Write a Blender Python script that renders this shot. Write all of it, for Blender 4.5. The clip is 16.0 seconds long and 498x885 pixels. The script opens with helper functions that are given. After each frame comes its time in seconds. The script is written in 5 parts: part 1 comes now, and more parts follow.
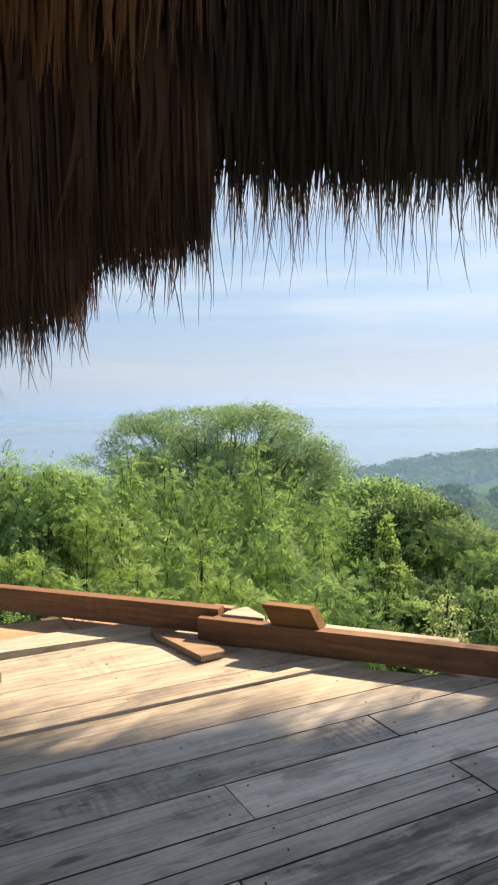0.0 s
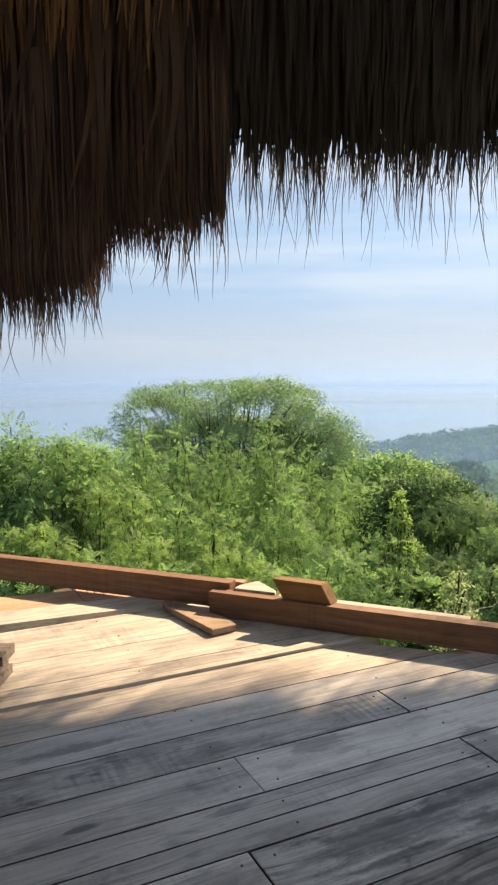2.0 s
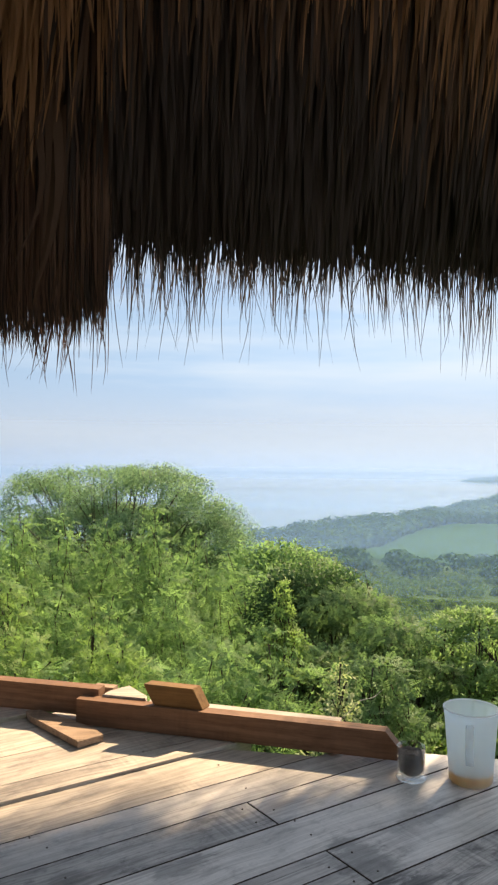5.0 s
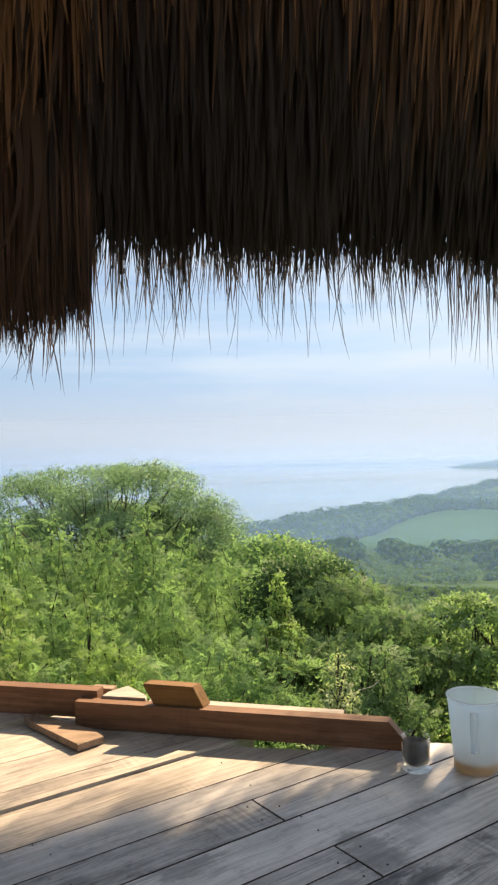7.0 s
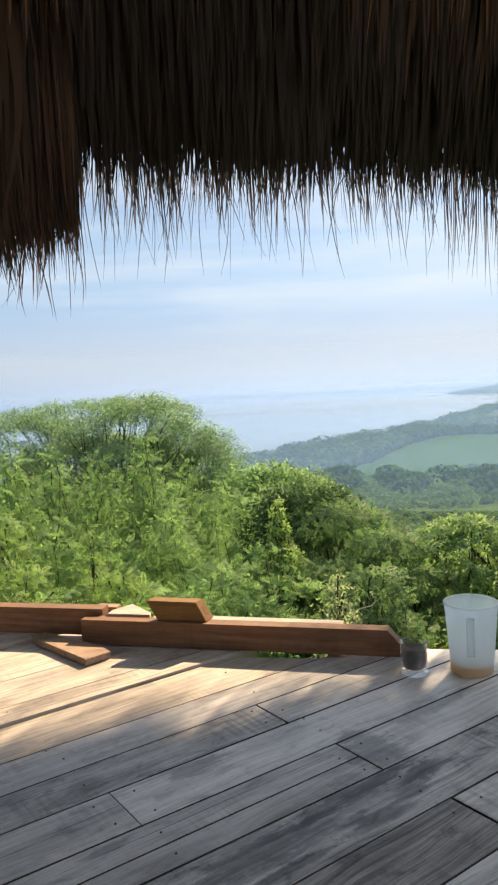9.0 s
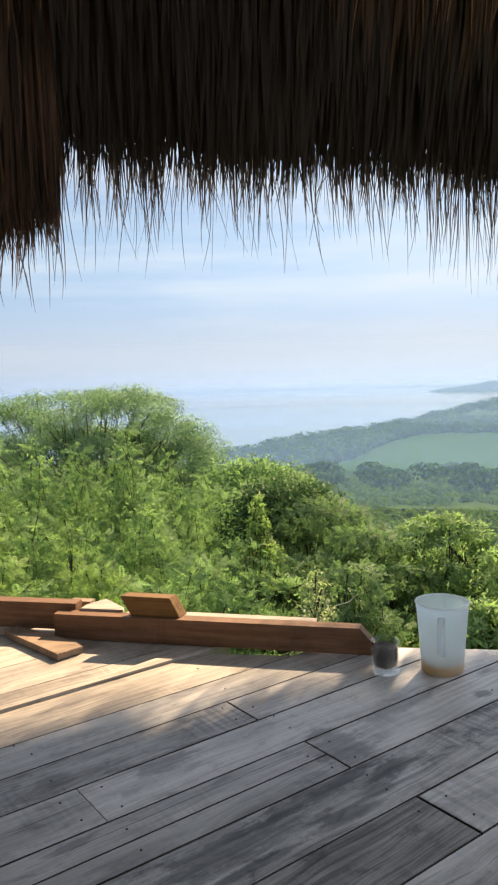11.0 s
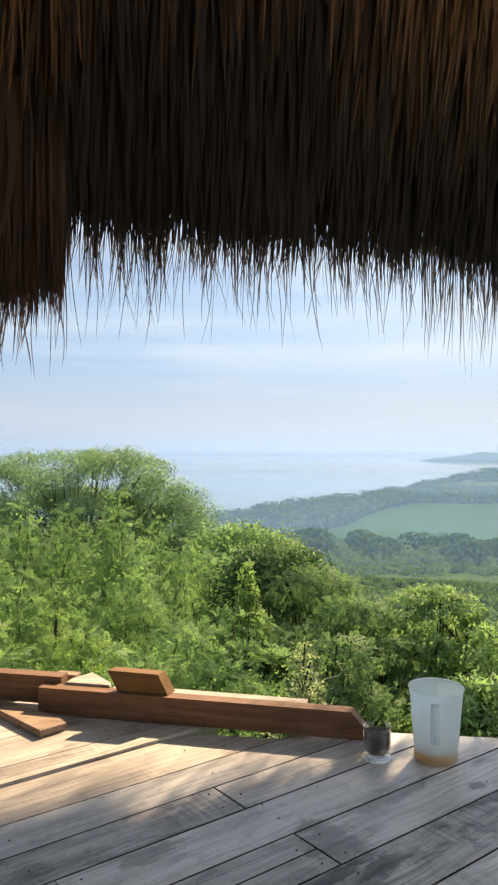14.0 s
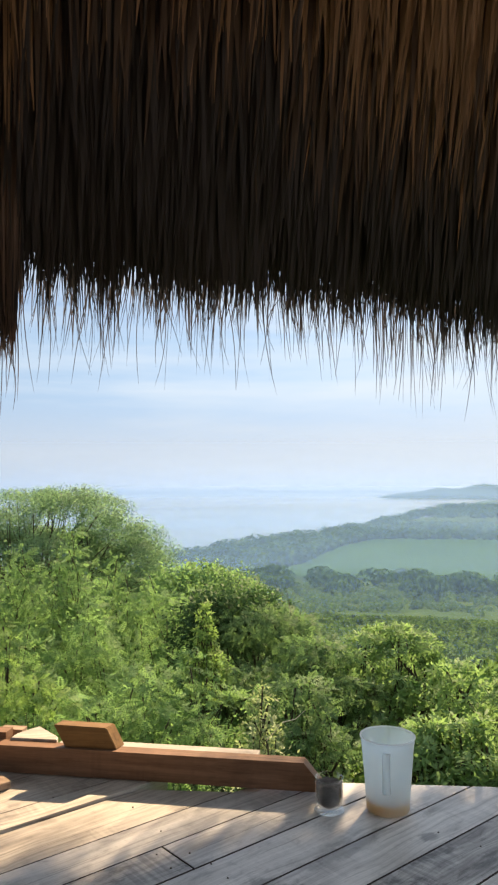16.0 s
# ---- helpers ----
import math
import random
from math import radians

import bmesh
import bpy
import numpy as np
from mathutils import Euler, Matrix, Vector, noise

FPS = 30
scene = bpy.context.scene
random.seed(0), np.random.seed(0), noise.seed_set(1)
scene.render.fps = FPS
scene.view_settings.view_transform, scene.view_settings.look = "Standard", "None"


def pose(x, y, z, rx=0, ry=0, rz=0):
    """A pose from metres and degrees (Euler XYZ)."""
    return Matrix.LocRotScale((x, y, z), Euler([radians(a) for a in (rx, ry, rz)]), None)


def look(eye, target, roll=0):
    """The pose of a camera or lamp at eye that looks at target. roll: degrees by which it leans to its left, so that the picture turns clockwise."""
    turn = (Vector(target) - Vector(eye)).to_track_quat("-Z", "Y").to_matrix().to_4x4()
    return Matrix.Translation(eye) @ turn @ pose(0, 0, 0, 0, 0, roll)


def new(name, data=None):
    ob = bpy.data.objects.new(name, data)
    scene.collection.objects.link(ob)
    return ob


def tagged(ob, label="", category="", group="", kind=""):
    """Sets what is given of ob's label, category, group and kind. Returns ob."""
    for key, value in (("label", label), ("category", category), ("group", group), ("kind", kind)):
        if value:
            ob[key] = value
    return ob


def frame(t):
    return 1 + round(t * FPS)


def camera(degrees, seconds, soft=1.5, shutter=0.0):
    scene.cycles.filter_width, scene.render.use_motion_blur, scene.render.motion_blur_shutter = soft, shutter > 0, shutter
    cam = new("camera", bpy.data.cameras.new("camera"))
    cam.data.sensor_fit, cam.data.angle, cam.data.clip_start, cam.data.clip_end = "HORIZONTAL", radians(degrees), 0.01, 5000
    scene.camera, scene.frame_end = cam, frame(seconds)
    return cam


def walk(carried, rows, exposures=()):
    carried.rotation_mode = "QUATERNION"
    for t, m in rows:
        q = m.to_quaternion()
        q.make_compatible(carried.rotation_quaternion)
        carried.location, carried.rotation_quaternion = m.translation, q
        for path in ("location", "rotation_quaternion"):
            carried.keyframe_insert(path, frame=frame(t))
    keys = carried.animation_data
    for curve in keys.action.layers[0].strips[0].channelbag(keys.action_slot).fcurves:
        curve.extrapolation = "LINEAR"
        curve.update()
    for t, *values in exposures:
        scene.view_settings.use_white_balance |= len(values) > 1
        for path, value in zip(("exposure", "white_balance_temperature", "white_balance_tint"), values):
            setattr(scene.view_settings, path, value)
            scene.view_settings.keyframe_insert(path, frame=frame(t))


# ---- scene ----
cam = camera(36.6, 16.0, soft=2.35)
PATH = [
    (0, (-0.043, -0.06, 0.935), (0.027, 1.934, 0.793), -1.0),
    (0.5, (-0.04, -0.049, 0.924), (0.019, 1.943, 0.752), -1.4),
    (1, (-0.047, -0.046, 0.918), (0.003, 1.943, 0.72), -1.3),
    (1.5, (-0.053, -0.041, 0.919), (-0.012, 1.948, 0.71), -0.9),
    (2, (-0.044, -0.046, 0.936), (-0.009, 1.943, 0.726), -0.5),
    (2.5, (-0.048, -0.049, 0.938), (-0.013, 1.94, 0.731), -0.2),
    (3, (-0.045, -0.045, 0.932), (-0.002, 1.945, 0.73), 0.0),
    (3.5, (-0.054, -0.045, 0.931), (0.027, 1.946, 0.754), 0.4),
    (4, (-0.058, -0.032, 0.928), (0.092, 1.958, 0.804), 0.6),
    (4.5, (-0.034, -0.063, 0.967), (0.202, 1.922, 0.91), 0.7),
    (5, (0.006, -0.058, 0.981), (0.335, 1.914, 1.0), 0.5),
    (7.5, (0.002, -0.02, 0.976), (0.35, 1.95, 0.967), -2.0),
    (8, (0.0, -0.03, 0.959), (0.342, 1.94, 0.886), -2.6),
    (8.5, (-0.003, -0.023, 0.945), (0.344, 1.942, 0.808), -3.0),
    (9, (0.005, -0.019, 0.937), (0.36, 1.941, 0.756), -2.9),
    (11.5, (0.025, -0.022, 0.947), (0.43, 1.927, 0.75), -1.6),
    (12, (0.021, -0.026, 0.95), (0.424, 1.924, 0.763), -1.5),
    (12.5, (0.004, -0.027, 0.951), (0.404, 1.925, 0.782), -1.1),
    (13, (0.007, -0.028, 0.952), (0.405, 1.928, 0.821), -0.8),
    (13.5, (0.007, -0.026, 0.954), (0.415, 1.931, 0.875), -0.4),
    (14, (0.01, -0.02, 0.98), (0.437, 1.934, 0.952), -0.0),
    (14.5, (0.028, -0.016, 0.987), (0.486, 1.931, 1.008), 0.2),
    (15, (0.032, -0.022, 0.992), (0.52, 1.917, 1.042), 0.3),
    (15.5, (0.032, -0.018, 0.995), (0.545, 1.914, 1.059), 0.2),
    (16, (0.038, -0.029, 1.012), (0.569, 1.898, 1.082), -0.2),
]
walk(cam, [(t, look(eye, target, roll)) for t, eye, target, roll in PATH])


# ---- world, sun ----
SHIFT = (0.86, 1.02)                       # ground shift of a shadow towards the viewer, per metre of height
SUN_AZ = math.atan2(SHIFT[0], SHIFT[1])
SUN_EL = math.atan2(1.0, math.hypot(*SHIFT))
scene.view_settings.exposure = 1.70

world = bpy.data.worlds.new("sky")
scene.world = world
world.use_nodes = True


def build_world():
    nt = world.node_tree
    nt.nodes.clear()
    N = nt.nodes.new
    tc = N("ShaderNodeTexCoord")
    sep = N("ShaderNodeSeparateXYZ")
    nt.links.new(tc.outputs["Generated"], sep.inputs[0])
    up = N("ShaderNodeMath")
    up.operation = "MAXIMUM"
    up.inputs[1].default_value = 0.17
    nt.links.new(sep.outputs["Z"], up.inputs[0])
    com = N("ShaderNodeCombineXYZ")
    nt.links.new(sep.outputs["X"], com.inputs[0])
    nt.links.new(sep.outputs["Y"], com.inputs[1])
    nt.links.new(up.outputs[0], com.inputs[2])
    sky = N("ShaderNodeTexSky")
    sky.sky_type = "NISHITA"
    sky.sun_disc = False
    sky.sun_elevation = SUN_EL
    sky.sun_rotation = SUN_AZ
    sky.altitude = 0
    sky.air_density = 1.0
    sky.dust_density = 0.25
    sky.ozone_density = 2.2
    nt.links.new(com.outputs[0], sky.inputs[0])
    # thin cloud, drawn out along the horizon
    mp = N("ShaderNodeMapping")
    mp.inputs["Scale"].default_value = (1.7, 1.7, 15.0)
    mp.inputs["Location"].default_value = (0.35, 0.1, 0.55)
    nt.links.new(tc.outputs["Generated"], mp.inputs[0])
    no = N("ShaderNodeTexNoise")
    no.inputs["Scale"].default_value = 1.6
    no.inputs["Detail"].default_value = 6.0
    no.inputs["Roughness"].default_value = 0.52
    nt.links.new(mp.outputs[0], no.inputs["Vector"])
    rp = N("ShaderNodeValToRGB")
    rp.color_ramp.elements[0].position = 0.42
    rp.color_ramp.elements[0].color = (0.15, 0.15, 0.15, 1)
    rp.color_ramp.elements[1].position = 0.72
    rp.color_ramp.elements[1].color = (0.75, 0.75, 0.75, 1)
    nt.links.new(no.outputs["Fac"], rp.inputs[0])
    # extra cloud towards the unseen zenith, added for fill light
    hi = N("ShaderNodeMapRange")
    hi.interpolation_type = "SMOOTHSTEP"
    hi.inputs["From Min"].default_value = 0.22
    hi.inputs["From Max"].default_value = 0.75
    hi.inputs["To Max"].default_value = 0.62
    nt.links.new(sep.outputs["Z"], hi.inputs["Value"])
    cover = N("ShaderNodeMath")
    cover.operation = "ADD"
    cover.use_clamp = True
    nt.links.new(rp.outputs[0], cover.inputs[0])
    nt.links.new(hi.outputs[0], cover.inputs[1])
    mx = N("ShaderNodeMix")
    mx.data_type = "RGBA"
    nt.links.new(cover.outputs[0], mx.inputs["Factor"])
    tint = N("ShaderNodeMix")
    tint.data_type, tint.blend_type = "RGBA", "MULTIPLY"
    tint.inputs["Factor"].default_value = 1.0
    tint.inputs["B"].default_value = (0.985, 0.96, 0.97, 1)
    nt.links.new(sky.outputs[0], tint.inputs["A"])
    nt.links.new(tint.outputs["Result"], mx.inputs["A"])
    mx.inputs["B"].default_value = (7.9, 8.5, 9.02, 1)
    # greyish haze towards the horizon, where the air is thick
    lo = N("ShaderNodeMapRange")
    lo.interpolation_type = "SMOOTHSTEP"
    lo.inputs["From Min"].default_value = 0.12
    lo.inputs["From Max"].default_value = -0.01
    lo.inputs["To Max"].default_value = 0.72
    nt.links.new(sep.outputs["Z"], lo.inputs["Value"])
    thick = N("ShaderNodeMix")
    thick.data_type = "RGBA"
    nt.links.new(lo.outputs[0], thick.inputs["Factor"])
    nt.links.new(mx.outputs["Result"], thick.inputs["A"])
    thick.inputs["B"].default_value = (5.75, 6.3, 7.05, 1)
    bg = N("ShaderNodeBackground")
    bg.inputs["Strength"].default_value = 0.0345
    nt.links.new(thick.outputs["Result"], bg.inputs[0])
    out = N("ShaderNodeOutputWorld")
    nt.links.new(bg.outputs[0], out.inputs[0])


build_world()
sun_dir = Vector((math.sin(SUN_AZ) * math.cos(SUN_EL), math.cos(SUN_AZ) * math.cos(SUN_EL), math.sin(SUN_EL)))
sun_data = bpy.data.lights.new("sun", "SUN")
sun_data.energy = 4.3
sun_data.angle = radians(0.9)
sun_data.color = (1.0, 0.735, 0.46)
sun = new("sun", sun_data)
sun.matrix_world = look(sun_dir * 60, (0, 0, 0))


# ---- materials ----
def fresh(name):
    m = bpy.data.materials.new(name)
    m.use_nodes = True
    m.node_tree.nodes.clear()
    return m, m.node_tree, m.node_tree.nodes.new


def ramp(nt, fac, stops):
    r = nt.nodes.new("ShaderNodeValToRGB")
    el = r.color_ramp.elements
    while len(el) < len(stops):
        el.new(0.5)
    for e, (p, c) in zip(el, stops):
        e.position, e.color = p, (*c, 1)
    nt.links.new(fac, r.inputs[0])
    return r.outputs[0]


def mixed(nt, fac, a, b, mode="MIX"):
    m = nt.nodes.new("ShaderNodeMix")
    m.data_type, m.blend_type = "RGBA", mode
    for sock, v in ((m.inputs["Factor"], fac), (m.inputs["A"], a), (m.inputs["B"], b)):
        if isinstance(v, (int, float)):
            sock.default_value = v
        elif isinstance(v, tuple):
            sock.default_value = (*v, 1)
        else:
            nt.links.new(v, sock)
    return m.outputs["Result"]


def noise_tex(nt, vec, scale, detail=4.0, rough=0.55, distort=0.0):
    n = nt.nodes.new("ShaderNodeTexNoise")
    n.inputs["Scale"].default_value = scale
    n.inputs["Detail"].default_value = detail
    n.inputs["Roughness"].default_value = rough
    n.inputs["Distortion"].default_value = distort
    if vec is not None:
        nt.links.new(vec, n.inputs["Vector"])
    return n.outputs["Fac"]


def mapped(nt, vec, scale, loc=(0, 0, 0)):
    m = nt.nodes.new("ShaderNodeMapping")
    m.inputs["Scale"].default_value = scale
    m.inputs["Location"].default_value = loc
    nt.links.new(vec, m.inputs[0])
    return m.outputs[0]


def spread_coords(nt):
    """Object coordinates, moved by a random amount per object so that no two pieces share their grain."""
    tc = nt.nodes.new("ShaderNodeTexCoord")
    oi = nt.nodes.new("ShaderNodeObjectInfo")
    mu = nt.nodes.new("ShaderNodeVectorMath")
    mu.operation = "SCALE"
    mu.inputs[0].default_value = (31.0, 17.0, 5.0)
    nt.links.new(oi.outputs["Random"], mu.inputs["Scale"])
    ad = nt.nodes.new("ShaderNodeVectorMath")
    nt.links.new(tc.outputs["Object"], ad.inputs[0])
    nt.links.new(mu.outputs[0], ad.inputs[1])
    return ad.outputs[0], oi.outputs["Random"]


def finish(nt, color, rough, bump_from=None, bump=0.2, distance=0.002, spec=0.3):
    p = nt.nodes.new("ShaderNodeBsdfPrincipled")
    if isinstance(color, tuple):
        p.inputs["Base Color"].default_value = (*color, 1)
    else:
        nt.links.new(color, p.inputs["Base Color"])
    if isinstance(rough, (int, float)):
        p.inputs["Roughness"].default_value = rough
    else:
        nt.links.new(rough, p.inputs["Roughness"])
    p.inputs["Specular IOR Level"].default_value = spec
    if bump_from is not None:
        b = nt.nodes.new("ShaderNodeBump")
        b.inputs["Strength"].default_value = bump
        b.inputs["Distance"].default_value = distance
        nt.links.new(bump_from, b.inputs["Height"])
        nt.links.new(b.outputs[0], p.inputs["Normal"])
    out = nt.nodes.new("ShaderNodeOutputMaterial")
    nt.links.new(p.outputs[0], out.inputs[0])
    return p


def spot_tone(nt, dist, dark_to):
    r = nt.nodes.new("ShaderNodeMapRange")
    r.interpolation_type = "SMOOTHSTEP"
    r.inputs["From Min"].default_value = 1.75
    r.inputs["From Max"].default_value = 2.45
    r.inputs["To Min"].default_value = dark_to * 0.8
    r.inputs["To Max"].default_value = 1.0
    nt.links.new(dist, r.inputs["Value"])
    return r.outputs[0]


SPOTS = [(1.18, 1.10, 0.05, 0.03, 0.6), (1.27, 1.135, 0.10, 0.028, 0.42), (1.15, 1.172, 0.13, 0.018, 0.5), (0.90, 1.155, 0.11, 0.013, 0.5), (0.80, 1.06, 0.13, 0.013, 0.45),
         (1.55, 1.347, 0.17, 0.03, 0.74), (1.762, 1.242, 0.03, 0.02, 0.5), (0.868, 1.496, 0.09, 0.03, 0.62), (0.549, 1.341, 0.06, 0.02, 0.62), (0.313, 1.745, 0.13, 0.022, 0.5),
         (0.258, 1.42, 0.035, 0.012, 0.4), (0.292, 1.617, 0.028, 0.012, 0.6), (0.335, 1.607, 0.013, 0.007, 0.5), (1.245, 1.275, 0.075, 0.12, 0.52), (0.80, 1.13, 0.19, 0.05, 0.5), (0.80, 1.331, 0.34, 0.0016, 0.3), (1.45, 1.60, 0.22, 0.0014, 0.4), (0.32, 1.455, 0.26, 0.0015, 0.35), (1.05, 1.17, 0.16, 0.03, 0.45), (0.62, 1.60, 0.05, 0.03, 0.7), (1.05, 1.06, 0.10, 0.02, 0.6)]


def wood(name, dark, mid, light, stain=0.5, knots=0.6, rough=0.75, tone=0.12, crack=0.5, spec=0.25, spots=()):
    m, nt, N = fresh(name)
    vec, rnd = spread_coords(nt)
    wob = noise_tex(nt, mapped(nt, vec, (1.6, 3.0, 3.0)), 1.4, 2.0)
    ws = nt.nodes.new("ShaderNodeCombineXYZ")
    sc = nt.nodes.new("ShaderNodeMath")
    sc.operation = "MULTIPLY"
    sc.inputs[1].default_value = 0.07
    nt.links.new(wob, sc.inputs[0])
    nt.links.new(sc.outputs[0], ws.inputs[1])
    ad = nt.nodes.new("ShaderNodeVectorMath")
    nt.links.new(vec, ad.inputs[0])
    nt.links.new(ws.outputs[0], ad.inputs[1])
    v = ad.outputs[0]
    grain = noise_tex(nt, mapped(nt, v, (1.3, 34.0, 34.0)), 2.0, 7.0, 0.62)
    fine = noise_tex(nt, mapped(nt, v, (4.0, 150.0, 150.0)), 1.3, 3.0, 0.6)
    col = ramp(nt, grain, [(0.30, dark), (0.52, mid), (0.74, light)])
    col = mixed(nt, 0.16 + 0.28 * crack, col, ramp(nt, fine, [(0.38, dark), (0.60, light)]))
    # dark streaks along the fibres
    streak = noise_tex(nt, mapped(nt, v, (0.9, 95.0, 95.0), (0, 5, 0)), 1.0, 3.0, 0.55)
    col = mixed(nt, crack * 0.8, col, ramp(nt, streak, [(0.34, (0.42, 0.41, 0.40)), (0.44, (1, 1, 1)), (0.66, (1.1, 1.1, 1.1))]), "MULTIPLY")
    # broad stains
    st = noise_tex(nt, mapped(nt, vec, (2.2, 5.5, 5.5)), 1.3, 5.0, 0.6)
    col = mixed(nt, stain, col, ramp(nt, st, [(0.34, (0.42, 0.40, 0.38)), (0.56, (1, 1, 1))]), "MULTIPLY")
    bl = noise_tex(nt, mapped(nt, vec, (5.5, 12.0, 12.0), (3, 1, 0)), 1.5, 6.0, 0.68, 0.4)
    col = mixed(nt, stain * 0.8, col, ramp(nt, bl, [(0.36, (0.20, 0.20, 0.21)), (0.41, (0.60, 0.60, 0.61)), (0.47, (1.0, 1.0, 1.0)), (0.66, (1.2, 1.2, 1.2))]), "MULTIPLY")
    # dust and small pits
    pit = noise_tex(nt, mapped(nt, vec, (55.0, 95.0, 95.0), (1, 4, 2)), 1.0, 4.0, 0.7)
    col = mixed(nt, stain * 0.7, col, ramp(nt, pit, [(0.30, (0.45, 0.45, 0.46)), (0.44, (1, 1, 1)), (0.60, (1, 1, 1)), (0.74, (1.22, 1.22, 1.22))]), "MULTIPLY")
    # fine scratches across, as a saw leaves them
    sw = noise_tex(nt, mapped(nt, vec, (90.0, 6.0, 6.0)), 1.0, 2.0, 0.5)
    col = mixed(nt, 0.10, col, ramp(nt, sw, [(0.4, (0.6, 0.6, 0.6)), (0.6, (1, 1, 1))]), "MULTIPLY")
    # knots
    vo = nt.nodes.new("ShaderNodeTexVoronoi")
    vo.inputs["Scale"].default_value = 1.0
    nt.links.new(mapped(nt, v, (1.7, 7.0, 7.0)), vo.inputs["Vector"])
    col = mixed(nt, knots, col, ramp(nt, vo.outputs["Distance"], [(0.05, (0.20, 0.17, 0.15)), (0.15, (0.66, 0.64, 0.63)), (0.19, (0.50, 0.48, 0.47)), (0.24, (0.85, 0.84, 0.84)), (0.28, (0.68, 0.67, 0.66)), (0.34, (1, 1, 1))]), "MULTIPLY")
    # bands that a blunt saw left across a board here and there
    sb = noise_tex(nt, mapped(nt, vec, (62.0, 3.0, 3.0), (0, 0, 2)), 1.0, 2.0, 0.6)
    where = noise_tex(nt, mapped(nt, vec, (2.6, 3.5, 3.5), (7, 2, 0)), 1.0, 2.0)
    sbm = nt.nodes.new("ShaderNodeMath")
    sbm.operation = "MULTIPLY"
    sbm.use_clamp = True
    nt.links.new(ramp(nt, where, [(0.56, (0, 0, 0)), (0.64, (1, 1, 1))]), sbm.inputs[0])
    sbm.inputs[1].default_value = stain * 0.75
    col = mixed(nt, sbm.outputs[0], col, ramp(nt, sb, [(0.42, (0.5, 0.5, 0.51)), (0.55, (1, 1, 1))]), "MULTIPLY")
    # checks and cracks along the grain
    ck = noise_tex(nt, mapped(nt, v, (0.9, 46.0, 46.0)), 1.7, 2.0, 0.4)
    ckr = ramp(nt, ck, [(0.275, (0.20, 0.18, 0.17)), (0.32, (1, 1, 1))])
    col = mixed(nt, crack, col, ckr, "MULTIPLY")
    # old spills, scorches and large knots, each at its own place on the floor
    if spots:
        tc = nt.nodes.new("ShaderNodeTexCoord")
        edge = noise_tex(nt, mapped(nt, tc.outputs["Object"], (14.0, 42.0, 1.0)), 1.0, 5.0, 0.65, 0.6)
        for u, w, ru, rw, dark_to in spots:
            sub = nt.nodes.new("ShaderNodeVectorMath")
            sub.operation = "SUBTRACT"
            sub.inputs[1].default_value = (u, w, 0)
            nt.links.new(tc.outputs["Object"], sub.inputs[0])
            sca = nt.nodes.new("ShaderNodeVectorMath")
            sca.operation = "MULTIPLY"
            sca.inputs[1].default_value = (1 / ru, 1 / rw, 0)
            nt.links.new(sub.outputs[0], sca.inputs[0])
            far = nt.nodes.new("ShaderNodeVectorMath")
            far.operation = "LENGTH"
            nt.links.new(sca.outputs[0], far.inputs[0])
            rag = nt.nodes.new("ShaderNodeMath")
            rag.operation = "MULTIPLY_ADD"
            rag.inputs[1].default_value = 2.4
            nt.links.new(edge, rag.inputs[0])
            nt.links.new(far.outputs["Value"], rag.inputs[2])
            col = mixed(nt, 1.0, col, spot_tone(nt, rag.outputs[0], dark_to), "MULTIPLY")
    # every board its own tone
    hv = nt.nodes.new("ShaderNodeHueSaturation")
    mr = nt.nodes.new("ShaderNodeMapRange")
    mr.inputs["To Min"].default_value = 1.0 - tone
    mr.inputs["To Max"].default_value = 1.0 + tone
    nt.links.new(rnd, mr.inputs["Value"])
    nt.links.new(mr.outputs[0], hv.inputs["Value"])
    nt.links.new(col, hv.inputs["Color"])
    hb = mixed(nt, 0.5, grain, ckr)
    rg = nt.nodes.new("ShaderNodeMapRange")
    rg.inputs["To Min"].default_value = rough - 0.12
    rg.inputs["To Max"].default_value = rough + 0.14
    nt.links.new(st, rg.inputs["Value"])
    finish(nt, hv.outputs[0], rg.outputs[0], hb, 0.55, 0.0022, spec)
    return m


M_DECK = wood("weathered_deck_wood", (0.33, 0.317, 0.306), (0.56, 0.538, 0.518), (0.65, 0.625, 0.602), 0.5, 0.7, 0.44, 0.12, 0.5, 1.0, SPOTS)
# Deck wood brightened in colour for the side that gets more light.
M_DECK_LIT = wood("lit_side_deck_wood", (0.42, 0.405, 0.39), (0.68, 0.655, 0.63), (0.76, 0.73, 0.705), 0.5, 0.7, 0.42, 0.05, 0.45, 1.0, SPOTS)
M_DECK_STAINED = wood("stained_deck_wood", (0.22, 0.213, 0.208), (0.475, 0.457, 0.442), (0.61, 0.587, 0.567), 1.0, 0.95, 0.46, 0.05, 0.75, 0.9, SPOTS)
# Warm sunlight on the far boards put into a tan base colour.
M_DECK_SUNLIT = wood("sunlit_tan_deck_wood", (0.325, 0.290, 0.248), (0.555, 0.500, 0.436), (0.645, 0.585, 0.515), 0.45, 0.6, 0.5, 0.1, 0.5, 0.7)
M_DECK_DARK = wood("darker_deck_wood", (0.095, 0.09, 0.087), (0.262, 0.248, 0.235), (0.45, 0.422, 0.40), 0.75, 0.9, 0.55, 0.08, 0.85, 0.6)
M_DECK_NEW = wood("newer_deck_wood", (0.36, 0.23, 0.15), (0.48, 0.32, 0.215), (0.57, 0.41, 0.29), 0.3, 0.5, 0.7, 0.08, 0.4)
M_BEAM = wood("red_brown_timber", (0.155, 0.083, 0.046), (0.23, 0.128, 0.074), (0.30, 0.175, 0.108), 0.25, 0.3, 0.62, 0.08, 0.3)
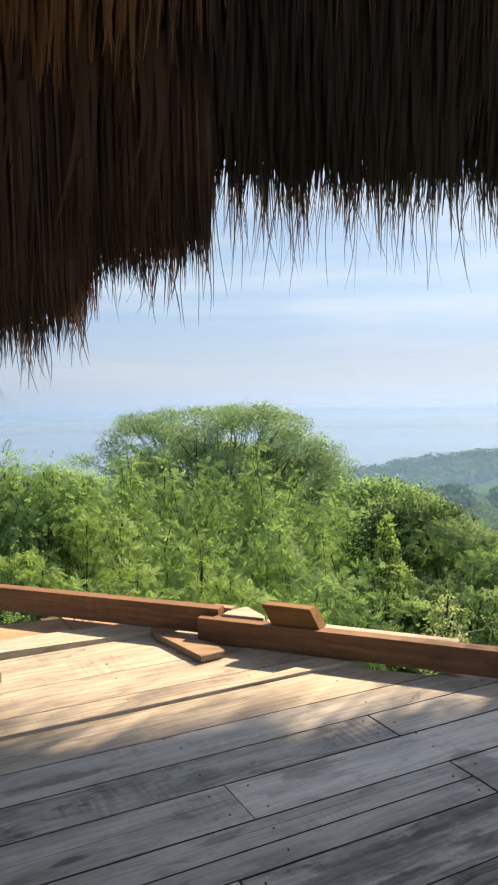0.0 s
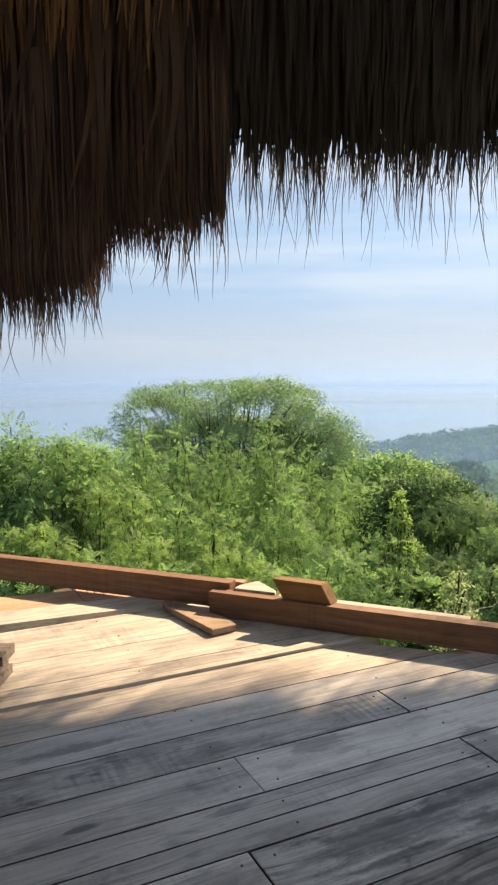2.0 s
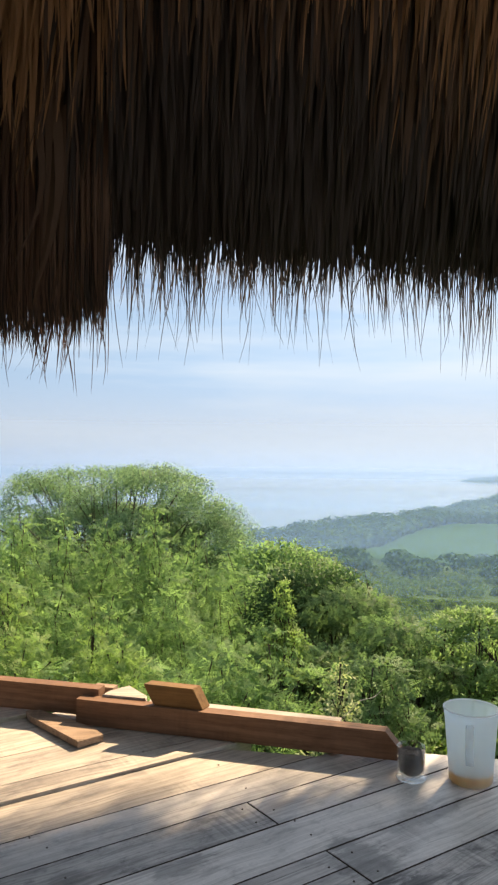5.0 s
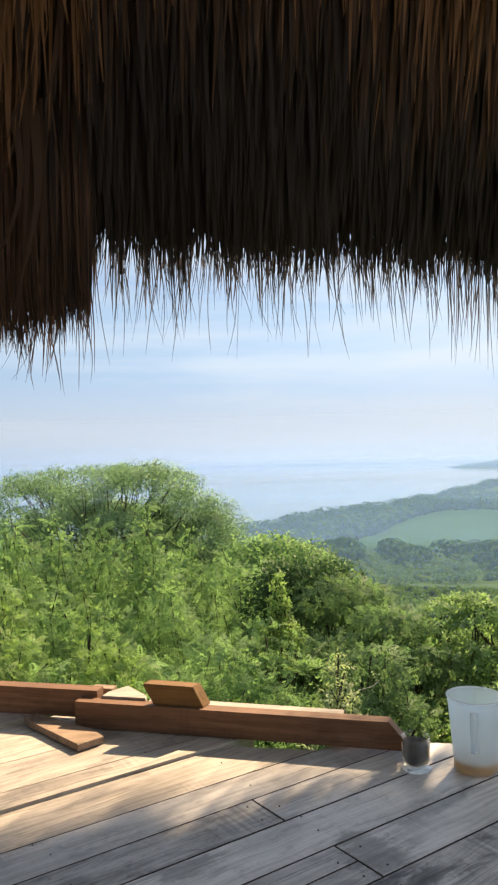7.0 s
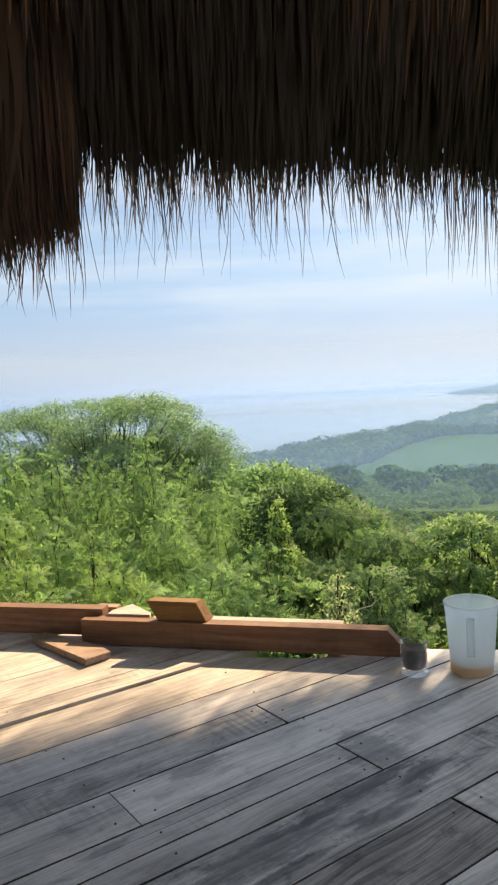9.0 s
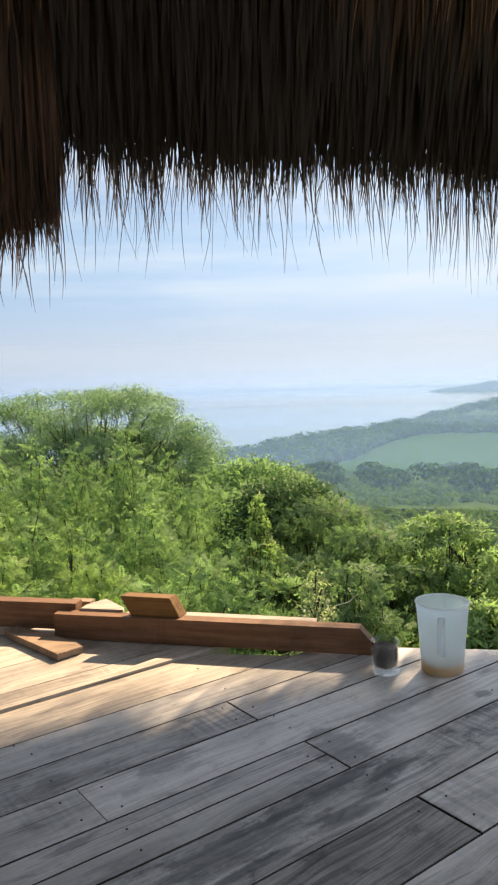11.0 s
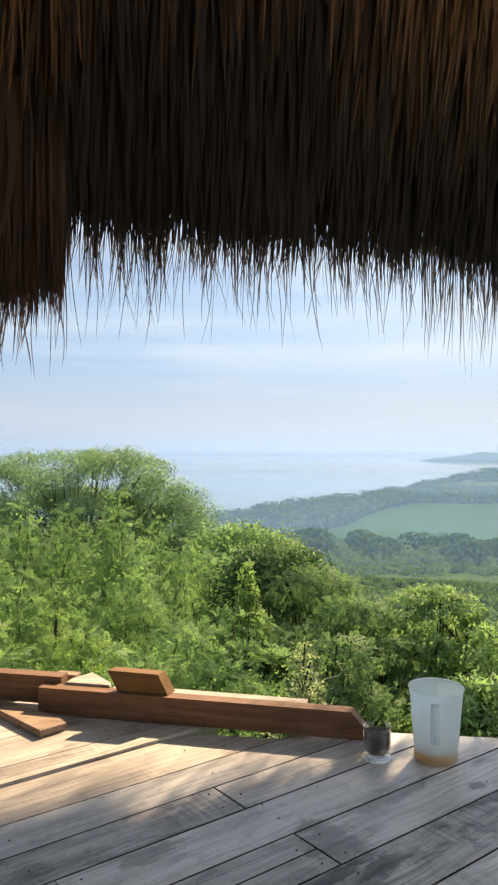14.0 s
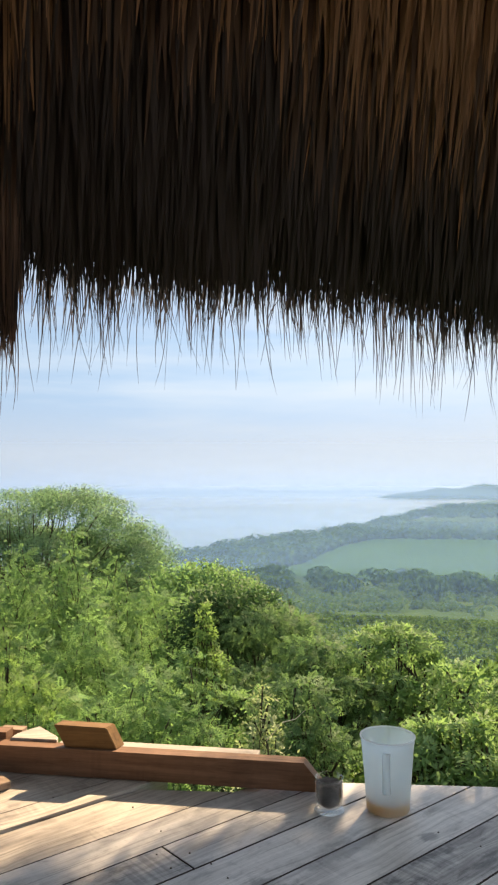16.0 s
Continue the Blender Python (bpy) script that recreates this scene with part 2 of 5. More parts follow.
M_TAN = wood("tan_offcut_wood", (0.25, 0.17, 0.115), (0.36, 0.26, 0.185), (0.45, 0.34, 0.25), 0.45, 0.5, 0.7, 0.05, 0.4)
M_OFFCUT = wood("orange_offcut_wood", (0.155, 0.082, 0.028), (0.23, 0.126, 0.043), (0.30, 0.175, 0.066), 0.2, 0.3, 0.6, 0.05, 0.3)
M_BOARD_EDGE = wood("dark_board_edge", (0.045, 0.039, 0.035), (0.085, 0.074, 0.066), (0.14, 0.12, 0.105), 0.4, 0.2, 0.85, 0.1, 0.4)
M_PALE = wood("pale_grey_board", (0.34, 0.30, 0.26), (0.46, 0.42, 0.375), (0.54, 0.50, 0.45), 0.25, 0.3, 0.75, 0.06, 0.3)
M_STACK = wood("old_grey_board", (0.13, 0.105, 0.085), (0.25, 0.21, 0.175), (0.36, 0.31, 0.26), 0.5, 0.5, 0.8, 0.12, 0.6)
M_POST = wood("dark_post_wood", (0.06, 0.045, 0.03), (0.12, 0.09, 0.06), (0.18, 0.13, 0.09), 0.4, 0.5, 0.8, 0.1, 0.5)


def leafy(name, dark, mid, light, through_=0.4, rough=0.5, yellow=(0.30, 0.26, 0.03), aged=0.06, spec=0.3, lace=26.0, holes=0.45, patch=1.1):
    """Foliage: each leaf spray its own green, ragged and gappy, light passing through it."""
    m, nt, N = fresh(name)
    geo = N("ShaderNodeNewGeometry")
    tc = N("ShaderNodeTexCoord")
    big = noise_tex(nt, tc.outputs["Object"], patch, 2.0)
    mr = N("ShaderNodeMath")
    mr.operation = "MULTIPLY_ADD"
    mr.inputs[1].default_value = 0.55
    nt.links.new(geo.outputs["Random Per Island"], mr.inputs[0])
    ms = N("ShaderNodeMath")
    ms.operation = "MULTIPLY"
    ms.inputs[1].default_value = 0.5
    nt.links.new(big, ms.inputs[0])
    nt.links.new(ms.outputs[0], mr.inputs[2])
    col = ramp(nt, mr.outputs[0], [(0.12, dark), (0.5, mid), (0.86, light), (1.0 - aged * 0.2, yellow)])
    fine = noise_tex(nt, tc.outputs["Object"], lace * 1.7, 1.0, 0.5)
    col = mixed(nt, 0.3, col, ramp(nt, fine, [(0.36, (0.60, 0.65, 0.64)), (0.64, (1.18, 1.33, 1.28))]), "MULTIPLY")
    d = N("ShaderNodeBsdfPrincipled")
    nt.links.new(col, d.inputs["Base Color"])
    d.inputs["Roughness"].default_value = rough
    d.inputs["Specular IOR Level"].default_value = spec
    t = N("ShaderNodeBsdfTranslucent")
    warm = mixed(nt, 1.0, col, (1.18, 1.28, 0.88), "MULTIPLY")
    nt.links.new(warm, t.inputs[0])
    mx = N("ShaderNodeMixShader")
    mx.inputs[0].default_value = through_
    nt.links.new(d.outputs[0], mx.inputs[1])
    nt.links.new(t.outputs[0], mx.inputs[2])
    out = N("ShaderNodeOutputMaterial")
    if not holes:
        nt.links.new(mx.outputs[0], out.inputs[0])
        return m
    gap = noise_tex(nt, tc.outputs["Object"], lace, 1.5, 0.5)
    cut = N("ShaderNodeMath")
    cut.operation = "GREATER_THAN"
    cut.inputs[1].default_value = holes
    nt.links.new(gap, cut.inputs[0])
    clear = N("ShaderNodeBsdfTransparent")
    fin = N("ShaderNodeMixShader")
    nt.links.new(cut.outputs[0], fin.inputs[0])
    nt.links.new(clear.outputs[0], fin.inputs[1])
    nt.links.new(mx.outputs[0], fin.inputs[2])
    nt.links.new(fin.outputs[0], out.inputs[0])
    return m


M_FEATHER = leafy("feathery_leaves", (0.138, 0.228, 0.106), (0.182, 0.290, 0.130), (0.235, 0.352, 0.155), 0.52, 0.6, spec=0.04, lace=14.0, holes=0.0)
M_UMBRELLA = leafy("crown_leaves_olive", (0.128, 0.212, 0.142), (0.168, 0.262, 0.172), (0.218, 0.318, 0.208), 0.6, 0.6, spec=0.12, lace=8.0, holes=0.0)
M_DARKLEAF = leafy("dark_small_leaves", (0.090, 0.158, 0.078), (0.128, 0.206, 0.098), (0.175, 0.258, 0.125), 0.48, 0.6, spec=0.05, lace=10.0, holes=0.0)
M_BROAD = leafy("broad_glossy_leaves", (0.14, 0.222, 0.096), (0.20, 0.30, 0.13), (0.275, 0.38, 0.172), 0.48, 0.6, spec=0.06, lace=10.0, holes=0.0)
# Shade of the hollows put into this leaf colour.
M_SHADELEAF = leafy("shaded_green_leaves", (0.036, 0.075, 0.032), (0.055, 0.105, 0.045), (0.085, 0.145, 0.062), 0.35, 0.6, spec=0.05, lace=10.0, holes=0.0)
M_MIDWOOD = leafy("wood_leaves", (0.012, 0.034, 0.010), (0.036, 0.080, 0.020), (0.105, 0.175, 0.048), 0.3, 0.9, spec=0.0, lace=0.6, holes=0.36, patch=0.045)
M_SCRUB = leafy("scrub_leaves", (0.035, 0.07, 0.02), (0.085, 0.145, 0.045), (0.15, 0.22, 0.075), 0.35, 0.8, spec=0.0, lace=1.6, holes=0.40, patch=0.12)
M_SAPLING = leafy("yellow_green_leaves", (0.15, 0.235, 0.080), (0.195, 0.292, 0.10), (0.245, 0.345, 0.125), 0.5, 0.6, spec=0.1, lace=26.0, holes=0.0)
M_WEED = leafy("weed_leaves", (0.07, 0.13, 0.02), (0.12, 0.20, 0.03), (0.18, 0.27, 0.05), 0.4, 0.6, lace=160.0, holes=0.0)
M_PALELEAF = leafy("pale_leaves", (0.20, 0.25, 0.14), (0.28, 0.33, 0.19), (0.36, 0.41, 0.25), 0.45, 0.6, spec=0.1, lace=40.0, holes=0.0)


def bark(name, a, b):
    m, nt, N = fresh(name)
    tc = N("ShaderNodeTexCoord")
    n = noise_tex(nt, mapped(nt, tc.outputs["Object"], (9, 9, 2)), 2.0, 6.0, 0.65)
    finish(nt, ramp(nt, n, [(0.3, a), (0.7, b)]), 0.85, n, 0.6, 0.01, 0.15)
    return m


M_BARK = bark("grey_brown_bark", (0.03, 0.026, 0.02), (0.075, 0.062, 0.048))
M_TWIG = bark("bleached_twig", (0.38, 0.34, 0.28), (0.62, 0.58, 0.5))


def thatch(name, dark, mid, light, through_):
    m, nt, N = fresh(name)
    geo = N("ShaderNodeNewGeometry")
    tc = N("ShaderNodeTexCoord")
    g = noise_tex(nt, mapped(nt, tc.outputs["Object"], (130, 130, 3)), 1.0, 4.0, 0.6)
    b = noise_tex(nt, tc.outputs["Object"], 2.2, 3.0)
    col = ramp(nt, geo.outputs["Random Per Island"], [(0.0, dark), (0.55, mid), (1.0, light)])
    col = mixed(nt, 0.3, col, ramp(nt, g, [(0.3, (0.55, 0.5, 0.45)), (0.7, (1.15, 1.1, 1.0))]), "MULTIPLY")
    col = mixed(nt, 0.6, col, ramp(nt, b, [(0.35, (0.5, 0.46, 0.42)), (0.65, (1, 1, 1))]), "MULTIPLY")
    d = N("ShaderNodeBsdfPrincipled")
    nt.links.new(col, d.inputs["Base Color"])
    d.inputs["Roughness"].default_value = 0.7
    d.inputs["Specular IOR Level"].default_value = 0.2
    t = N("ShaderNodeBsdfTranslucent")
    nt.links.new(col, t.inputs[0])
    mx = N("ShaderNodeMixShader")
    mx.inputs[0].default_value = through_
    nt.links.new(d.outputs[0], mx.inputs[1])
    nt.links.new(t.outputs[0], mx.inputs[2])
    out = N("ShaderNodeOutputMaterial")
    nt.links.new(mx.outputs[0], out.inputs[0])
    return m


# One thatch in lit, dimmed and shaded copies: eave shade put into the colour.
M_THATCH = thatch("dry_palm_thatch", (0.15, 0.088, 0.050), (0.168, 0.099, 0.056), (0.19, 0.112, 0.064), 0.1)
M_THATCH_MID = thatch("dimmed_palm_thatch", (0.050, 0.033, 0.027), (0.058, 0.038, 0.030), (0.067, 0.044, 0.034), 0.08)
M_THATCH_SHADED = thatch("shaded_eave_thatch", (0.024, 0.021, 0.025), (0.027, 0.023, 0.027), (0.031, 0.027, 0.031), 0.05)
# Fringe set darker and greyer than the thatch, to carry eave shade.
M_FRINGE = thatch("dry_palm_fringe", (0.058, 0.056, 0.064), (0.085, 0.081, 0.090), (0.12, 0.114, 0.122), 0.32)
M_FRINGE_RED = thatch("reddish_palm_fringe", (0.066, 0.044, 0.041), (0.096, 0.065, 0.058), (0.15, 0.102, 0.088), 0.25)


def ground_mat():
    m, nt, N = fresh("hillside_undergrowth")
    tc = N("ShaderNodeTexCoord")
    a = noise_tex(nt, tc.outputs["Object"], 0.9, 8.0, 0.65)
    b = noise_tex(nt, tc.outputs["Object"], 0.012, 6.0, 0.6)
    col = ramp(nt, a, [(0.3, (0.022, 0.038, 0.012)), (0.55, (0.040, 0.068, 0.02)), (0.75, (0.065, 0.088, 0.03))])
    col = mixed(nt, 0.5, col, ramp(nt, b, [(0.38, (0.035, 0.065, 0.02)), (0.5, (0.055, 0.095, 0.026)), (0.62, (0.078, 0.115, 0.036))]))
    finish(nt, col, 0.9, a, 0.5, 0.05, 0.0)
    return m


def field_mat():
    m, nt, N = fresh("crop_field_green")
    tc = N("ShaderNodeTexCoord")
    rows = noise_tex(nt, mapped(nt, tc.outputs["Object"], (0.5, 0.02, 1)), 1.0, 3.0)
    b = noise_tex(nt, tc.outputs["Object"], 0.012, 5.0, 0.6)
    col = ramp(nt, b, [(0.3, (0.025, 0.060, 0.008)), (0.7, (0.034, 0.075, 0.011))])
    col = mixed(nt, 0.25, col, ramp(nt, rows, [(0.35, (0.7, 0.75, 0.7)), (0.65, (1.1, 1.1, 1.0))]), "MULTIPLY")
    finish(nt, col, 0.9, rows, 0.3, 0.2, 0.0)
    return m


def meadow_mat():
    m, nt, N = fresh("dry_meadow_grass")
    tc = N("ShaderNodeTexCoord")
    a = noise_tex(nt, tc.outputs["Object"], 0.06, 6.0, 0.65)
    finish(nt, ramp(nt, a, [(0.32, (0.030, 0.060, 0.020)), (0.5, (0.048, 0.082, 0.029)), (0.68, (0.070, 0.102, 0.040))]), 0.95, a, 0.5, 0.6, 0.0)
    return m


M_MEADOW = meadow_mat()


def sea_mat():
    m, nt, N = fresh("calm_sea_water")
    tc = N("ShaderNodeTexCoord")
    w = noise_tex(nt, mapped(nt, tc.outputs["Object"], (0.05, 0.12, 1)), 1.0, 6.0, 0.6)
    s = noise_tex(nt, mapped(nt, tc.outputs["Object"], (0.0007, 0.004, 1)), 1.0, 3.0)
    col = ramp(nt, s, [(0.35, (0.10, 0.15, 0.20)), (0.65, (0.13, 0.18, 0.23))])
    rg = ramp(nt, s, [(0.35, (0.13, 0.13, 0.13)), (0.65, (0.20, 0.20, 0.20))])
    finish(nt, col, rg, w, 0.10, 0.5, 0.4)
    return m


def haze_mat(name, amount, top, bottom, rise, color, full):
    """Coloured sheet standing in for thin sea haze: mostly clear, and thinner the higher it is."""
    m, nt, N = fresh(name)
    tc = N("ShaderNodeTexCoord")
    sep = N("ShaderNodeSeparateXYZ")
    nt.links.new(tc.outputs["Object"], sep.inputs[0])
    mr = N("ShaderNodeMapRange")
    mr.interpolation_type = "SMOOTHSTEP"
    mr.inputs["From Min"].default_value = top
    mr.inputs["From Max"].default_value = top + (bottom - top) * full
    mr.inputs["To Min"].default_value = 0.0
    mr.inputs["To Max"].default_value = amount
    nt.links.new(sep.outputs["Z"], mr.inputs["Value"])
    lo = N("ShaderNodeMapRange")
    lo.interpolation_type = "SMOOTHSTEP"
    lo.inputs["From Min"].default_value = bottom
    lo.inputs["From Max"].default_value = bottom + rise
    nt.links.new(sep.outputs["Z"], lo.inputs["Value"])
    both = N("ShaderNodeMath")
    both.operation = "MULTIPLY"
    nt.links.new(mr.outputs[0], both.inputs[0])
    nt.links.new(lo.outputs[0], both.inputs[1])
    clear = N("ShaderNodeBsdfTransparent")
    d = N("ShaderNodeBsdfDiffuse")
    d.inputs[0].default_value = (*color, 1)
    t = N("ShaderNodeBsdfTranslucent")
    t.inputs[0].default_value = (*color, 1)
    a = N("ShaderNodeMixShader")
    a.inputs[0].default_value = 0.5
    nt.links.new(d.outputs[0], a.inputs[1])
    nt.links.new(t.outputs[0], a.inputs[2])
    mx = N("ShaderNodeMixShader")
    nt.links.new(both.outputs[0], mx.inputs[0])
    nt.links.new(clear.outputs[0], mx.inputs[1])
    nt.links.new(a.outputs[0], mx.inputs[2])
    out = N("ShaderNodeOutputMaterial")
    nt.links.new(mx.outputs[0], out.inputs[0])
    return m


def far_mat():
    m, nt, N = fresh("distant_wooded_hill")
    tc = N("ShaderNodeTexCoord")
    a = noise_tex(nt, tc.outputs["Object"], 0.02, 6.0, 0.6)
    finish(nt, ramp(nt, a, [(0.35, (0.016, 0.036, 0.02)), (0.65, (0.04, 0.068, 0.036))]), 0.95, a, 0.6, 6.0, 0.0)
    return m


M_FARHILL = far_mat()
M_GROUND, M_FIELD, M_SEA = ground_mat(), field_mat(), sea_mat()


def plain_mat(name, color, rough, spec=0.4, grain=0.0):
    m, nt, N = fresh(name)
    if grain:
        tc = N("ShaderNodeTexCoord")
        n = noise_tex(nt, tc.outputs["Object"], grain, 5.0, 0.65)
        c = ramp(nt, n, [(0.3, tuple(v * 0.55 for v in color)), (0.7, tuple(min(1, v * 1.3) for v in color))])
        finish(nt, c, rough, n, 0.8, 0.002, spec)
    else:
        finish(nt, color, rough, None, 0, 0, spec)
    return m


M_NAIL = plain_mat("rusty_nail_iron", (0.07, 0.055, 0.048), 0.6, 0.4, 300.0)
M_SOIL = plain_mat("dark_coffee_grounds", (0.125, 0.118, 0.115), 0.9, 0.15, 190.0)


def glass_mat():
    """Thin clear glass: seen through, with a gloss that grows towards its edges."""
    m, nt, N = fresh("clear_glass")
    clear = N("ShaderNodeBsdfTransparent")
    clear.inputs[0].default_value = (0.95, 0.965, 0.965, 1)
    gloss = N("ShaderNodeBsdfGlossy")
    gloss.inputs["Roughness"].default_value = 0.05
    lw = N("ShaderNodeLayerWeight")
    lw.inputs["Blend"].default_value = 0.24
    thin = N("ShaderNodeMixShader")
    nt.links.new(lw.outputs["Facing"], thin.inputs[0])
    nt.links.new(clear.outputs[0], thin.inputs[1])
    nt.links.new(gloss.outputs[0], thin.inputs[2])
    out = N("ShaderNodeOutputMaterial")
    nt.links.new(thin.outputs[0], out.inputs[0])
    return m


def plastic_mat(name, color, clear, cloud):
    """Milky plastic that lets light through, slightly see-through."""
    m, nt, N = fresh(name)
    tc = N("ShaderNodeTexCoord")
    n = noise_tex(nt, tc.outputs["Object"], cloud, 3.0)
    p = N("ShaderNodeBsdfPrincipled")
    nt.links.new(ramp(nt, n, [(0.3, tuple(c * 0.94 for c in color)), (0.7, color)]), p.inputs["Base Color"])
    p.inputs["Roughness"].default_value = 0.32
    p.inputs["Specular IOR Level"].default_value = 0.45
    t = N("ShaderNodeBsdfTranslucent")
    t.inputs[0].default_value = (*color, 1)
    a = N("ShaderNodeMixShader")
    a.inputs[0].default_value = 0.82
    nt.links.new(p.outputs[0], a.inputs[1])
    nt.links.new(t.outputs[0], a.inputs[2])
    c = N("ShaderNodeBsdfTransparent")
    b = N("ShaderNodeMixShader")
    b.inputs[0].default_value = clear
    nt.links.new(a.outputs[0], b.inputs[1])
    nt.links.new(c.outputs[0], b.inputs[2])
    out = N("ShaderNodeOutputMaterial")
    nt.links.new(b.outputs[0], out.inputs[0])
    return m


M_GLASS = glass_mat()
M_PLASTIC = plastic_mat("milky_plastic", (0.90, 0.97, 1.0), 0.27, 9.0)
M_HANDLE = plastic_mat("milky_plastic_handle", (0.80, 0.86, 0.90), 0.62, 9.0)
M_RIM = plastic_mat("pale_plastic_rim", (0.97, 0.99, 1.0), 0.12, 9.0)
M_LIQUID = plastic_mat("pale_orange_drink", (0.93, 0.62, 0.28), 0.05, 6.0)


# ---- mesh helpers ----
def mesh_of(name, verts, faces, mats, smooth=False):
    me = bpy.data.meshes.new(name)
    me.from_pydata([tuple(v) for v in verts], [], [tuple(f) for f in faces])
    for m in (mats if isinstance(mats, (list, tuple)) else [mats]):
        me.materials.append(m)
    if smooth:
        me.polygons.foreach_set("use_smooth", [True] * len(me.polygons))
    me.update()
    return me


def quads_mesh(name, verts, quads, mat, normals=None):
    """A mesh from numpy arrays of corners and four-cornered faces."""
    me = bpy.data.meshes.new(name)
    n, f = len(verts), len(quads)
    if normals is not None:                 # wind each face so that its own normal agrees with the given ones
        c, k = np.asarray(verts)[quads], np.asarray(normals)[quads].sum(axis=1)
        own = np.cross(c[:, 2] - c[:, 0], c[:, 3] - c[:, 1])
        quads = np.where((np.sum(own * k, axis=1) < 0)[:, None], np.asarray(quads)[:, ::-1], quads)
    me.vertices.add(n)
    me.vertices.foreach_set("co", np.ascontiguousarray(verts, dtype=np.float32).ravel())
    me.loops.add(4 * f)
    me.loops.foreach_set("vertex_index", np.ascontiguousarray(quads, dtype=np.int32).ravel())
    me.polygons.add(f)
    me.polygons.foreach_set("loop_start", np.arange(0, 4 * f, 4, dtype=np.int32))
    me.materials.append(mat)
    me.update(calc_edges=True)
    me.validate()
    if normals is not None:
        me.polygons.foreach_set("use_smooth", [True] * f)
        me.normals_split_custom_set_from_vertices([tuple(v) for v in normals])
    return me


def leaf_normals(V, heart, own=0.35):
    """Normals of leaf quads, turned towards the outside of the clump that they belong to."""
    q = V.reshape(-1, 4, 3)
    n = np.cross(q[:, 2] - q[:, 0], q[:, 3] - q[:, 1])
    n /= np.linalg.norm(n, axis=1)[:, None] + 1e-9
    n = np.repeat(n, 4, axis=0)
    n *= np.where(np.sum(n * heart, axis=1) < 0, -1.0, 1.0)[:, None]
    n = n * own + heart * (1 - own)
    return n / (np.linalg.norm(n, axis=1)[:, None] + 1e-9)


def part(name, data, mat, parent, label=""):
    """One mesh object under a thing or under a part; data is a bmesh or a mesh."""
    if isinstance(data, bmesh.types.BMesh):
        me = bpy.data.meshes.new(name)
        data.to_mesh(me)
        data.free()
        me.materials.append(mat)
    else:
        me = data
    ob = new(name, me)
    if parent is not None:
        ob.parent = parent
    return tagged(ob, label)


def smooth(ob):
    ob.data.polygons.foreach_set("use_smooth", [True] * len(ob.data.polygons))
    return ob


def prism_bm(poly, z0, z1, chamfer=0.003):
    """An upright prism over a plan polygon (counter-clockwise), its top edge eased."""
    bm = bmesh.new()
    c = Vector((sum(p[0] for p in poly) / len(poly), sum(p[1] for p in poly) / len(poly)))
    inner = []
    for p in poly:
        d = c - Vector(p)
        inner.append(Vector(p) + d.normalized() * chamfer * 1.4)
    rings = [[bm.verts.new((p[0], p[1], z)) for p in ring] for ring, z in ((poly, z0), (poly, z1 - chamfer), (inner, z1))]
    n = len(poly)
    for a, b in zip(rings, rings[1:]):
        for i in range(n):
            bm.faces.new((a[i], a[(i + 1) % n], b[(i + 1) % n], b[i]))
    bm.faces.new(rings[-1])
    bm.faces.new(rings[0][::-1])
    return bm


def bar_bm(length, depth, height, bevel=0.003, end_slope=0.0, start_slope=0.0, bow=0.0):
    """A sawn timber along x, from the origin; end_slope leans the far end back towards the top."""
    bm = bmesh.new()
    cuts = 9
    for i in range(cuts + 1):
        f = i / cuts
        for y in (0, depth):
            for z in (0, height):
                x = length * f
                if i == cuts:
                    x -= end_slope * z / height
                if i == 0:
                    x += start_slope * z / height
                bm.verts.new((x, y, z + bow * math.sin(math.pi * f)))
    bm.verts.ensure_lookup_table()
    v = bm.verts
    for i in range(cuts):
        a, b = 4 * i, 4 * i + 4
        bm.faces.new((v[a], v[b], v[b + 1], v[a + 1]))
        bm.faces.new((v[a + 2], v[a + 3], v[b + 3], v[b + 2]))
        bm.faces.new((v[a + 1], v[b + 1], v[b + 3], v[a + 3]))
        bm.faces.new((v[a], v[a + 2], v[b + 2], v[b]))
    bm.faces.new((v[0], v[1], v[3], v[2]))
    e = 4 * cuts
    bm.faces.new((v[e], v[e + 2], v[e + 3], v[e + 1]))
    sharp = [ed for ed in bm.edges if len(ed.link_faces) == 2 and ed.calc_face_angle(0) > 0.6]
    bmesh.ops.bevel(bm, geom=sharp, offset=bevel, segments=2, affect="EDGES", profile=0.6)
    return bm


def tube(points, radii, sides=7):
    """Corners and quads of a tapering tube along points."""
    pts = [Vector(p) for p in points]
    verts, quads = [], []
    ref = Vector((0.31, 0.74, 0.6)).normalized()
    for i, p in enumerate(pts):
        d = (pts[min(i + 1, len(pts) - 1)] - pts[max(i - 1, 0)]).normalized()
        a = d.cross(ref).normalized()
        b = d.cross(a)
        for k in range(sides):
            t = 2 * math.pi * k / sides
            verts.append(p + (a * math.cos(t) + b * math.sin(t)) * radii[i])
    for i in range(len(pts) - 1):
        for k in range(sides):
            j = (k + 1) % sides
            quads.append((i * sides + k, i * sides + j, (i + 1) * sides + j, (i + 1) * sides + k))
    return verts, quads


